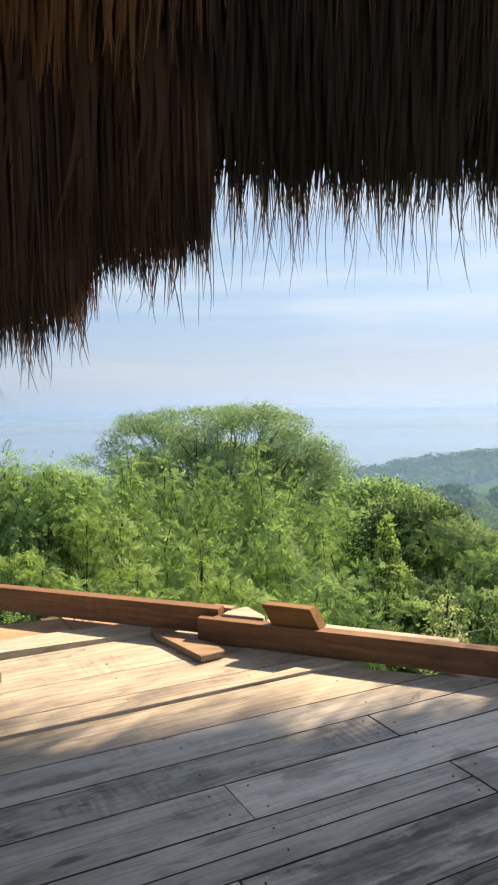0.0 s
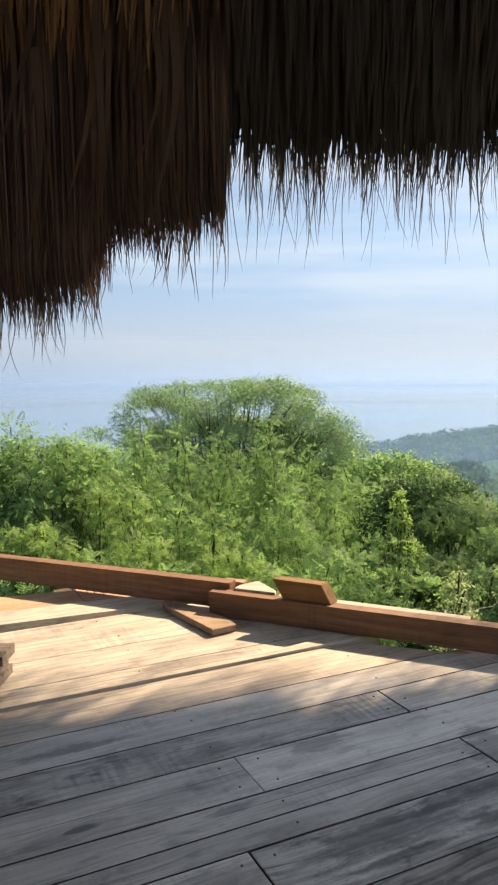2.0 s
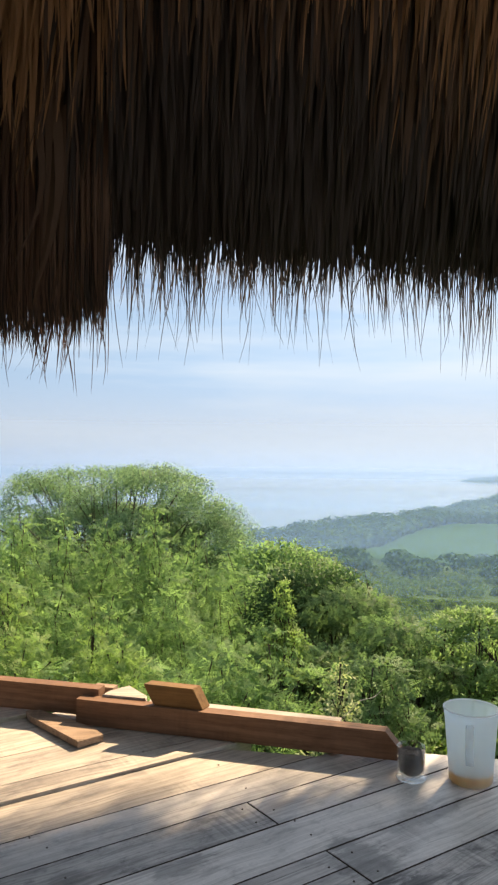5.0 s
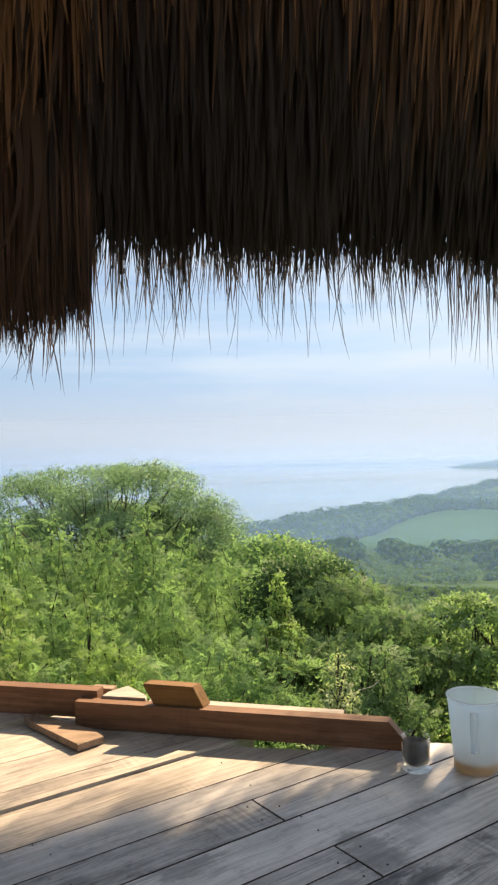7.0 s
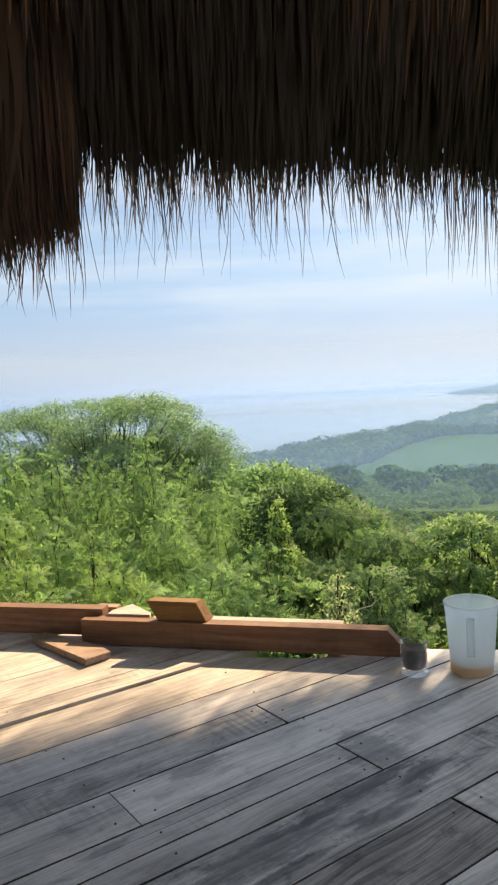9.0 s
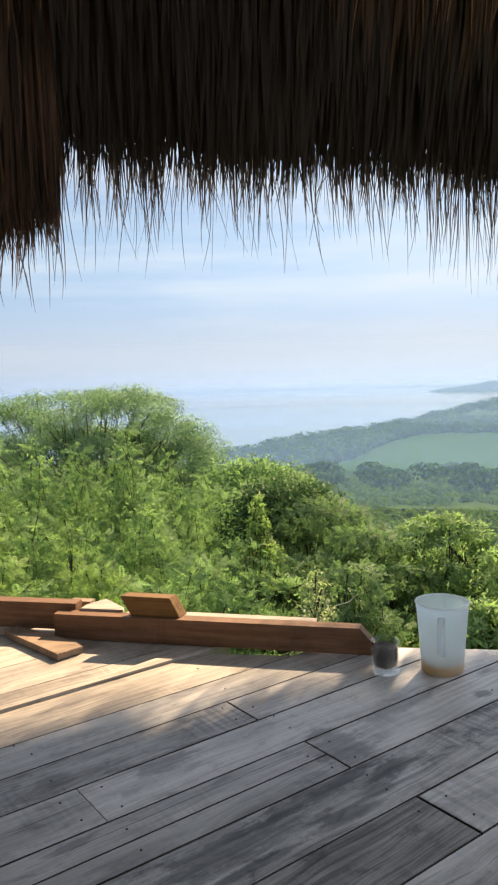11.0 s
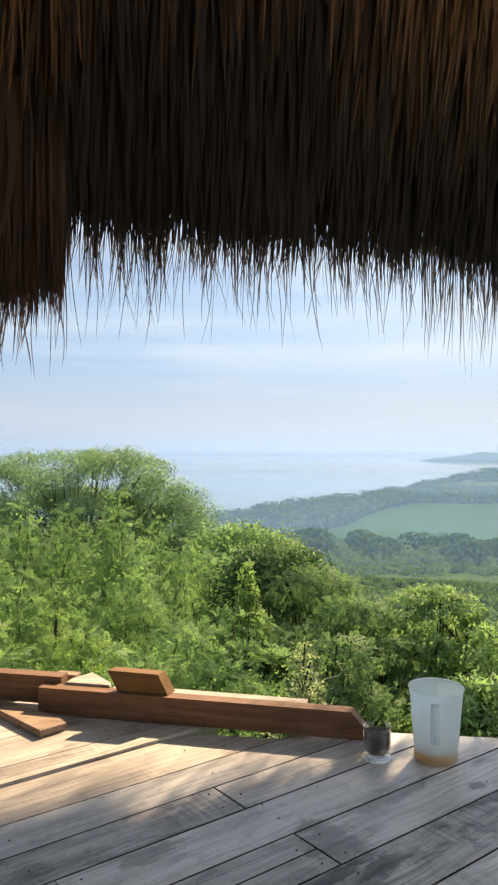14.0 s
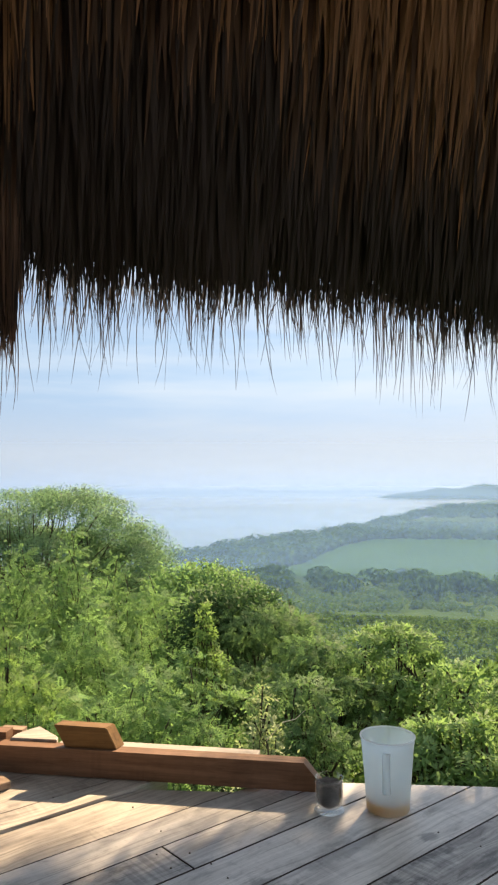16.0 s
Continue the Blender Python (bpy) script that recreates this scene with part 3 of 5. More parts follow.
def lathe_bm(profile, sides=48):
    """A turned shape from (radius, height) pairs."""
    bm = bmesh.new()
    rings = []
    for r, z in profile:
        if r < 1e-6:
            rings.append([bm.verts.new((0, 0, z))])
        else:
            rings.append([bm.verts.new((r * math.cos(2 * math.pi * k / sides), r * math.sin(2 * math.pi * k / sides), z)) for k in range(sides)])
    for a, b in zip(rings, rings[1:]):
        for k in range(sides):
            j = (k + 1) % sides
            if len(a) == 1 and len(b) > 1:
                bm.faces.new((a[0], b[j], b[k]))
            elif len(b) == 1 and len(a) > 1:
                bm.faces.new((a[k], a[j], b[0]))
            elif len(a) > 1:
                bm.faces.new((a[k], a[j], b[j], b[k]))
    bmesh.ops.recalc_face_normals(bm, faces=bm.faces)
    return bm


# ---- the lie of the land ----
LAND = [(0, -2.6), (4, -3.1), (9, -4.6), (16, -7.0), (28, -10.5), (60, -17.0), (150, -33.5), (400, -75.0), (660, -100.0), (6000, -100.0)]
COAST = [(-180, 780), (0, 780), (9, 800), (13.6, 890), (17, 1000), (20.5, 1065), (24, 1230), (26.4, 1450), (30.6, 1900), (31.5, 2400), (32.3, 2900), (45, 2950), (180, 2950)]
SEA_Z = -103.0


def along(table, x):
    for (a, p), (b, q) in zip(table, table[1:]):
        if x <= b:
            f = (x - a) / (b - a)
            return p + (q - p) * f
    return table[-1][1]


def land_z(x, y):
    r = math.hypot(x, y)
    az = math.degrees(math.atan2(x, y))
    z = along(LAND, r)
    z += noise.noise(Vector((x * 0.05, y * 0.05, 0))) * min(r * 0.02, 1.6)
    rc = along(COAST, az)
    if r > rc:
        z -= min((r - rc) * 0.2, 25)
    return z


def build_ground():
    azs = [-180 + 10 * i for i in range(15)] + [-30 + 1.5 * i for i in range(54)] + [52 + 8 * i for i in range(17)]
    radii = [1.0, 2.5, 4, 6, 8, 10, 13, 16, 20, 25, 31, 40, 52, 70, 95, 130, 180, 240, 310, 390, 480, 570, 660, 740, 800, 860, 930, 1000, 1100, 1220, 1350, 1500, 1700, 1950, 2200, 2500, 3000, 4800]
    verts = [(0, 0, land_z(0, 0.01))]
    for r in radii:
        for a in azs:
            x, y = r * math.sin(radians(a)), r * math.cos(radians(a))
            verts.append((x, y, land_z(x, y)))
    n = len(azs)
    faces = [(0, 1 + (k + 1) % n, 1 + k) for k in range(n)]
    for i in range(len(radii) - 1):
        for k in range(n):
            j = (k + 1) % n
            a, b = 1 + i * n, 1 + (i + 1) * n
            faces.append((a + k, a + j, b + j, b + k))
    ob = new("ground", mesh_of("ground", verts, faces, M_GROUND, True))
    tagged(ob, "green hillside falling away from the deck to a coastal plain", "ground", kind="structure")


def sheet(name, az0, az1, r0, r1, lift, mat, label, steps=24, uneven=0.0):
    """A patch lying on the plain, between two bearings and two distances (functions of the bearing)."""
    verts, faces = [], []
    for i in range(steps + 1):
        a = az0 + (az1 - az0) * i / steps
        for k in range(5):
            r = r0(a) + (r1(a) - r0(a)) * k / 4
            r *= 1 + uneven * noise.noise(Vector((a * 0.9, k * 3.1, 4)))
            x, y = r * math.sin(radians(a)), r * math.cos(radians(a))
            verts.append((x, y, land_z(x, y) + lift))
    for i in range(steps):
        for k in range(4):
            a = i * 5 + k
            faces.append((a, a + 5, a + 6, a + 1))
    return tagged(new(name, mesh_of(name, verts, faces, mat, True)), label, "field", kind="structure")


def build_sea():
    verts = [(-4900, -200, 0), (4900, -200, 0), (4900, 4890, 0), (-4900, 4890, 0)]
    ob = new("water", mesh_of("water", verts, [(0, 1, 2, 3)], M_SEA))
    ob.location = (0, 0, SEA_Z)
    tagged(ob, "calm pale blue sea under a hazy sky", "sea", kind="structure")


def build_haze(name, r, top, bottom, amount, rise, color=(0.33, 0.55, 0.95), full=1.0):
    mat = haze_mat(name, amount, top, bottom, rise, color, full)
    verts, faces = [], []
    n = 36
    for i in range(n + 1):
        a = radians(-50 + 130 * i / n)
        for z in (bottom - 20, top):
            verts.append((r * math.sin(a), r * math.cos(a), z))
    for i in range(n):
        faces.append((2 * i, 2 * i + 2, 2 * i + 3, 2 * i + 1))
    ob = new("backdrop_haze_sheet", mesh_of(name, verts, faces, mat, True))
    tagged(ob, "thin bluish sheet standing in for sea haze over the coastal plain", "haze", kind="structure")


field_rim = lambda a: along([(16.7, 742), (18.0, 762), (19.6, 800), (20.9, 885), (22.6, 985), (24.4, 1075), (30.0, 1095)], a)

build_ground()
build_sea()
sheet("field", 16.7, 46, lambda a: 690 + 14 * max(0, 20 - a), field_rim, 1.6, M_FIELD, "wide flat green crop field on the coastal plain", 30, 0.02)
sheet("field", 22, 46, lambda a: 330, lambda a: 385 + 4 * (a - 22), 1.2, M_MEADOW, "small light green clearing between the woods", 14, 0.06)
sheet("field", 27, 46, lambda a: 1450, lambda a: 1570, 1.8, M_MEADOW, "narrow pale field strip before the coast woods", 14, 0.02)

# far headland: a long low hill with a shore
def build_headland():
    verts, faces = [], []
    n, m = 60, 8
    for i in range(n + 1):
        a = 25.2 + 28 * i / n
        width = 90 + 620 * min(1, (i / n) * 2.2) ** 0.8
        height = 4 + 80 * (1 - math.exp(-3.2 * i / n)) * (0.86 + 0.14 * math.sin(i * 0.9)) + 3.5 * noise.noise(Vector((i * 0.7, 2, 2)))
        for k in range(m + 1):
            f = k / m
            r = 2700 - 130 * min(1, i / n * 3.0) + width * f
            z = SEA_Z - 1 + height * math.sin(math.pi * min(1, f * 1.15 + 0.02)) * (1 + 0.1 * noise.noise(Vector((i * 1.3, k * 1.7, 6))))
            verts.append((r * math.sin(radians(a)), r * math.cos(radians(a)), z))
    for i in range(n):
        for k in range(m):
            a = i * (m + 1) + k
            faces.append((a, a + m + 1, a + m + 2, a + 1))
    tagged(new("backdrop_headland", mesh_of("backdrop_headland", verts, faces, M_FARHILL, True)), "distant wooded headland reaching into the sea", "headland", kind="structure")


build_headland()
# Upright tinted sheets at growing distances imitate haze in the air.
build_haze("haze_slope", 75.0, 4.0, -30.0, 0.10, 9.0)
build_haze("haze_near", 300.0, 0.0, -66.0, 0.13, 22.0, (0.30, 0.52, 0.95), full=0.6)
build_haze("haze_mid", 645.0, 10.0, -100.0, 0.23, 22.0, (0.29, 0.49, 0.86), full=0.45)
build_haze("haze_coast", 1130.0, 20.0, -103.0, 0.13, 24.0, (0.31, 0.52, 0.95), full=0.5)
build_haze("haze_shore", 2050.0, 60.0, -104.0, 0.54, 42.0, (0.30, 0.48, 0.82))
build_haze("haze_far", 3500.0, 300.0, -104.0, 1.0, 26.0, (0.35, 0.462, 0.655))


# ---- far woods: lumpy crowns packed together ----
def spots_between(count, az0, az1, r0, r1, w, h, seed, skip=None, even=False):
    rng = np.random.default_rng(seed)
    out = []
    while len(out) < count:
        a = rng.uniform(az0, az1)
        lo, hi = r0(a), r1(a)
        r = rng.uniform(lo, hi) if even else lo + (hi - lo) * rng.random() ** 1.2
        if skip and skip(a, r):
            continue
        x, y = r * math.sin(radians(a)), r * math.cos(radians(a))
        s = rng.uniform(0.6, 1.35)
        out.append((x, y, land_z(x, y), w * s, h * s))
    return out


def clearing(a, r):
    if 322 < r < 385 + 4 * (a - 22) and a > 22:
        return noise.noise(Vector((a * 0.8, r * 0.01, 0))) < 0.35
    return noise.noise(Vector((a * 0.35, r * 0.006, 7))) > 0.42


far_rim = lambda a: along(COAST, a)


# ---- foliage templates: corners and quads of one spray of leaves ----
def leaf_quad(base, tip, wide, up):
    """A leaf folded along no rib: base, two shoulders, tip."""
    base, tip = np.array(base, float), np.array(tip, float)
    d = tip - base
    side = np.cross(d, up)
    side /= np.linalg.norm(side) + 1e-9
    mid = base + d * 0.45
    return [base, mid + side * wide * 0.5, tip, mid - side * wide * 0.5]


def frond_template(pairs, length, leaf, wide, droop):
    V = []
    for i in range(pairs):
        f = (i + 1) / (pairs + 0.5)
        p = np.array((length * f, 0, -droop * f * f))
        size = leaf * (0.65 + 0.7 * math.sin(math.pi * min(1, f * 0.9 + 0.1)))
        for s in (-1, 1):
            tip = p + np.array((size * 0.35, s * size, -size * 0.18))
            V += leaf_quad(p, tip, wide, (0, 0, 1))
    p = np.array((length * 0.92, 0, -droop))
    V += leaf_quad(p, p + np.array((leaf * 0.9, 0, -leaf * 0.3)), wide, (0, 0, 1))
    V = np.array(V)
    return V, np.arange(len(V)).reshape(-1, 4)


def whorl_template(count, leaf, wide, seed, rise=0.25):
    rng = np.random.default_rng(seed)
    V = []
    for i in range(count):
        a = 2 * math.pi * i / count + rng.normal(0, 0.25)
        h = rng.uniform(-0.45, rise)
        ln = leaf * rng.uniform(0.7, 1.2)
        root = np.array((0.02 * math.cos(a), 0.02 * math.sin(a), rng.uniform(-0.05, 0.03)))
        tip = root + np.array((math.cos(a), math.sin(a), h)) * ln
        V += leaf_quad(root, tip, wide, (rng.normal(0, 0.3), rng.normal(0, 0.3), 1))
    V = np.array(V)
    return V, np.arange(len(V)).reshape(-1, 4)


def sprig_template(count, spread, leaf, wide, seed):
    rng = np.random.default_rng(seed)
    V = []
    for i in range(count):
        p = rng.normal(0, spread, 3) * (1, 1, 0.55)
        d = rng.normal(0, 1, 3) * (1, 1, 0.5) + p * 2
        d /= np.linalg.norm(d) + 1e-9
        V += leaf_quad(p, p + d * leaf * rng.uniform(0.7, 1.3), wide, (rng.normal(0, 0.45), rng.normal(0, 0.45), 1))
    V = np.array(V)
    return V, np.arange(len(V)).reshape(-1, 4)


def scatter(template, pos, out, rng, size=(0.75, 1.25), lift=0.3, shell=0.0):
    """The template set at every place of pos, pointing along out."""
    tv, tq = template
    n = len(pos)
    x = out + rng.normal(0, 0.35, (n, 3))
    x[:, 2] += lift
    x /= np.linalg.norm(x, axis=1)[:, None] + 1e-9
    up = np.tile((0.0, 0.0, 0.6), (n, 1)) + out * shell + rng.normal(0, 0.3, (n, 3))
    x = x - up * (np.sum(x * up, axis=1) / np.sum(up * up, axis=1))[:, None] * min(1.0, shell)
    x += rng.normal(0, 0.4 * min(1.0, shell), (n, 3))
    x /= np.linalg.norm(x, axis=1)[:, None] + 1e-9
    y = np.cross(up, x)
    y /= np.linalg.norm(y, axis=1)[:, None] + 1e-9
    z = np.cross(x, y)
    s = rng.uniform(*size, n)[:, None, None]
    M = np.stack([x, y, z], axis=1)
    V = (tv[None] @ M) * s + pos[:, None, :]
    Q = tq[None] + (np.arange(n) * len(tv))[:, None, None]
    return V.reshape(-1, 3), Q.reshape(-1, 4)


def puff_points(centre, radii, count, rng, hollow=0.55, upward=0.25):
    d = rng.normal(0, 1, (count, 3))
    d[:, 2] += upward
    d /= np.linalg.norm(d, axis=1)[:, None]
    r = hollow + (1 - hollow) * rng.random((count, 1)) ** 0.7
    return np.array(centre) + d * r * np.array(radii), d


def woods(name, spots, mat, label, seed, cards=84, lobes=3, leaf=1.0):
    """Crowns at (x, y, z, width, height), each a ragged heap of leafy clumps."""
    rng = np.random.default_rng(seed)
    P, D = [], []
    for x, y, z, w, h in spots:
        for k in range(lobes):
            o = rng.normal(0, 0.16 if lobes > 2 else 0.10, 3) * (w, w, h * 0.5)
            a, d = puff_points((x + o[0], y + o[1], z + h * 0.5 + o[2]), (w * 0.42, w * 0.42, h * 0.46), cards // lobes, rng, 0.86, 0.5)
            P.append(a)
            D.append(d)
    P, D = np.concatenate(P), np.concatenate(D)
    heart = np.repeat(D, 4, axis=0)
    size = np.mean([s[3] for s in spots])
    D = D + rng.normal(0, 0.25, D.shape)
    D /= np.linalg.norm(D, axis=1)[:, None]
    A = np.cross(D, rng.normal(0, 1, D.shape))
    A /= np.linalg.norm(A, axis=1)[:, None]
    B = np.cross(D, A)
    s = size * leaf * rng.uniform(0.07, 0.14, (len(P), 1))
    V = np.stack([P - A * s, P - B * s * 0.7, P + A * s, P + B * s * 0.7], axis=1).reshape(-1, 3)
    Q = np.arange(len(V)).reshape(-1, 4)
    return tagged(new(name, quads_mesh(name, V, Q, mat, leaf_normals(V, heart, 0.2))), label, "woods", kind="stuff")


woods("woods", spots_between(520, 7, 46, lambda a: min(1900, far_rim(a)) - 70, lambda a: min(1900, far_rim(a)) - 4, 21, 15, 3), M_MIDWOOD, "dark line of trees along the coast", 11, 44, 2, 1.2)
woods("woods", spots_between(800, 7, 24.5, lambda a: field_rim(a) + 12 if a > 16.7 else 520, lambda a: far_rim(a) - 40, 22, 13, 4), M_MIDWOOD, "woods between the field and the coast", 12, 50, 1, 1.2)
woods("woods", spots_between(640, 24.5, 46, lambda a: 1100, lambda a: min(1900, far_rim(a)) - 40, 28, 11, 5, lambda a, r: 1300 < r < 1560 and a > 27), M_MIDWOOD, "woods behind the crop field", 13, 42, 3, 1.2)
woods("woods", spots_between(46, 15, 46, lambda a: 520, lambda a: 650, 24, 14, 6, lambda a, r: noise.noise(Vector((a * 0.55, r * 0.012, 3))) > 0.12, True), M_MIDWOOD, "big dark trees along the near side of the field", 14, 240, 2, 0.7)
woods("woods", spots_between(430, 14, 46, lambda a: 385, lambda a: 650, 9, 4.6, 7, clearing, True), M_SCRUB, "scattered bushes and small trees on the plain", 15, 60, 1, 0.95)


def build_tree(label, base, puffs, template, mat, per, seed, trunk=0.12, lift=0.3, size=(0.75, 1.25), fork=0.45, lean=(0, 0), hollow=0.5, twigs=0, inner=12):
    """A tree of its own: trunk and limbs to every puff, sprays of leaves about their ends.
    puffs: (x, y, z, rx, ry, rz) from the tree's foot."""
    rng = np.random.default_rng(seed)
    root = new("tree")
    root.location = base
    tagged(root, label, "tree")
    top = max(p[2] for p in puffs)
    fz = top * fork
    knee = Vector((lean[0], lean[1], fz))
    tv, tq = tube([(0, 0, -0.3), (lean[0] * 0.2, lean[1] * 0.2, fz * 0.35), (lean[0] * 0.6, lean[1] * 0.6, fz * 0.7), knee], [trunk * 1.35, trunk * 1.05, trunk * 0.9, trunk * 0.75])
    part("trunk", mesh_of("trunk", tv, tq, M_BARK, True), M_BARK, root)
    for p in puffs:
        c = Vector(p[:3])
        mid = knee.lerp(c, 0.5) + Vector(rng.normal(0, 0.12, 3)) * (c - knee).length
        start = Vector((lean[0] * 0.8, lean[1] * 0.8, fz * rng.uniform(0.75, 1.0)))
        end = c + Vector((0, 0, p[5] * 0.35))
        lv, lq = tube([start, start.lerp(mid, 0.55), mid, mid.lerp(end, 0.6), end], [trunk * 0.5, trunk * 0.42, trunk * 0.32, trunk * 0.2, 0.012], 5)
        for _ in range(twigs):
            e = c + Vector(rng.normal(0, 0.55, 3)) * Vector(p[3:]).length * 0.5
            v, q = tube([mid.lerp(c, 0.4), mid.lerp(e, 0.7), e], [trunk * 0.18, trunk * 0.12, 0.006], 4)
            o = len(lv)
            lv += v
            lq += [tuple(i + o for i in f) for f in q]
        part("limb", mesh_of("limb", lv, lq, M_BARK, True), M_BARK, root)
    P, D = [], []
    for p in puffs:
        a, d = puff_points(p[:3], p[3:], max(8, int(per * (p[3] * p[4] + p[5] * (p[3] + p[4]) * 0.5))), rng, hollow)
        P.append(a)
        D.append(d)
    D = np.concatenate(D)
    V, Q = scatter(template, np.concatenate(P), D, rng, size, lift, 0.75)
    heart = np.repeat(D, len(template[0]), axis=0)
    # larger leaves in the shade within
    P, D = [], []
    for p in puffs:
        if not inner:
            break
        a, d = puff_points(p[:3], [v * 0.62 for v in p[3:]], max(4, int(inner * p[3] * p[4])), rng, 0.1, 0.0)
        P.append(a)
        D.append(d)
    if P:
        D = np.concatenate(D)
        V2, Q2 = scatter(INNER, np.concatenate(P), D, rng, (0.8, 1.3), 0.0)
        heart = np.concatenate([heart, np.repeat(D, len(INNER[0]), axis=0)])
        V, Q = np.concatenate([V, V2]), np.concatenate([Q, Q2 + len(V)])
    part("crown", quads_mesh("crown", V, Q, mat, leaf_normals(V, heart, 0.28)), mat, root)
    return root


def on_land(az, r):
    x, y = r * math.sin(radians(az)), r * math.cos(radians(az))
    return (x, y, land_z(x, y) - 0.05)


def dome(width, depth, top, low, count, seed, rp, flat=0.5, fill=0.5, box=2.0):
    """Puffs over a rounded crown from low to top, about the axis of the tree."""
    # box: how flat-topped the crown is
    rng = np.random.default_rng(seed)
    out = []
    for i in range(count):
        a = i * 2.39996 + rng.normal(0, 0.2)
        f = math.sqrt((i + 0.5) / count)
        h = math.sqrt(max(0, 1 - f ** box * 0.96))
        z = low + (top - low) * (h if rng.random() > 1 - fill else h * rng.uniform(0.25, 0.9))
        s = rp * rng.uniform(0.7, 1.3)
        out.append((width * 0.5 * f * math.cos(a) * rng.uniform(0.85, 1.05), depth * 0.5 * f * math.sin(a) * rng.uniform(0.85, 1.05), z - s * flat, s, s, s * flat))
    return out


FROND = frond_template(6, 0.34, 0.072, 0.034, 0.05)
FROND_LONG = frond_template(6, 0.40, 0.070, 0.034, 0.09)
FROND_FINE = frond_template(5, 0.28, 0.070, 0.035, 0.04)
INNER = sprig_template(7, 0.14, 0.062, 0.034, 17)
WHORL = whorl_template(10, 0.15, 0.045, 5)
SPRIG = sprig_template(9, 0.15, 0.17, 0.10, 6)
SPRIG_SMALL = sprig_template(15, 0.18, 0.095, 0.042, 21)
SPRIG_FINE = sprig_template(12, 0.16, 0.12, 0.058, 8)


def column(top, low, width, seed, rp=0.5, flat=0.36):
    """Puffs up a tall narrow crown whose tip is at top: flat sprays, one tier over the other."""
    rng = np.random.default_rng(seed)
    out = []
    n = int((top - low) / (rp * 0.66))
    turn = rng.uniform(0, 2 * math.pi)
    for i in range(n):
        f = i / max(1, n - 1)
        w = width * 0.5 * (1 - f) ** 0.6 * (0.75 + 0.25 * math.sin(math.pi * min(1.0, f * 2.2)))
        m = 4 if f < 0.45 else 3 if f < 0.8 else 2 if f < 0.92 else 1
        turn += 0.8
        for k in range(m):
            a = turn + 2 * math.pi * k / m + rng.normal(0, 0.3)
            q = rng.uniform(0.55, 1.0)
            s = rp * rng.uniform(0.75, 1.3) * (1 - 0.60 * f ** 1.5)
            out.append((w * q * math.cos(a), w * q * math.sin(a), low + (top - low - s * 0.4) * f + rng.normal(0, 0.07) * (1 - f), s, s, s * flat))
    return out


# tall feathery trees just below the deck: bearing, distance, height of the tip, width, seed
EYE_Z = 0.93
for i, (az, r, el, w) in enumerate([
    (-19.5, 10.5, -5.0, 2.0), (-16.3, 9.4, -5.4, 1.7), (-15.6, 8.6, -8.2, 1.5), (-13.0, 10.8, -5.8, 1.9), (-12.0, 9.0, -9.0, 1.6), (-10.2, 11.5, -6.6, 1.7),
    (-7.5, 11.0, -3.7, 1.7), (-8.6, 8.8, -9.5, 1.7), (-4.3, 12.0, -5.0, 1.9), (-4.3, 9.2, -10.0, 1.6), (-1.2, 12.5, -5.4, 2.0), (-0.6, 9.5, -10.5, 1.7),
    (2.3, 12.0, -4.1, 2.0), (3.6, 10.0, -9.3, 1.9), (5.6, 13.0, -6.3, 2.2), (8.0, 13.5, -7.6, 2.3), (7.4, 10.5, -11.0, 2.0),
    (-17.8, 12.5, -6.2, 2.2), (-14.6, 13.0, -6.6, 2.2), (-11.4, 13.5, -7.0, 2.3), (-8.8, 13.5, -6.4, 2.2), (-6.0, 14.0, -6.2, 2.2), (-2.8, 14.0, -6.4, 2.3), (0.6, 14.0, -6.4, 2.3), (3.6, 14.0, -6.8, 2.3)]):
    r *= 1.38
    x, y, z = on_land(az, r)
    tip = EYE_Z + r * math.tan(radians(el)) - z
    # Back row in the darker leaf colour, painting shade between the front trees.
    build_tree("slender tree with feathery light green compound leaves" if i < 17 else "slender feathery tree behind the lighter ones, coloured dark green for shade", (x, y, z), column(tip, max(0.5, tip - (2.7 if i < 17 and el > -8 else 1.9)), w * (0.86 if i < 17 else 1.05), 30 + i, 0.46),
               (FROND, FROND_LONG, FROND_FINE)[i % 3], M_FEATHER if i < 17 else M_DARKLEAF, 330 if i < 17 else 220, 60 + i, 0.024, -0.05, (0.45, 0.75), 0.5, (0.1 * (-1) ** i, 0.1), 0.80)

# blunt-headed ones filling the stand: bearing, distance, height of the top, width
for i, (az, r, el, w) in enumerate(((-18.0, 13.2, -5.6, 1.6), (-15.5, 13.4, -5.6, 1.5), (-14.0, 12.6, -5.5, 1.4), (-12.5, 13.2, -5.6, 1.4), (-11.0, 13.8, -6.2, 1.3))):
    x, y, z = on_land(az, r)
    top = EYE_Z + r * math.tan(radians(el)) - z
    build_tree("bushy tree with feathery light green compound leaves", (x, y, z), dome(w, w * 0.85, top, top - 1.5, 24, 370 + i, 0.30, 0.36, 0.45, 2.6), FROND_FINE, M_FEATHER, 330, 380 + i, 0.024, -0.05, (0.45, 0.75), 0.6, (0.05, 0), 0.75)

# the large spreading tree behind them
x, y, z = on_land(-0.95, 28)
top = EYE_Z + 28 * math.tan(radians(-1.4)) - z
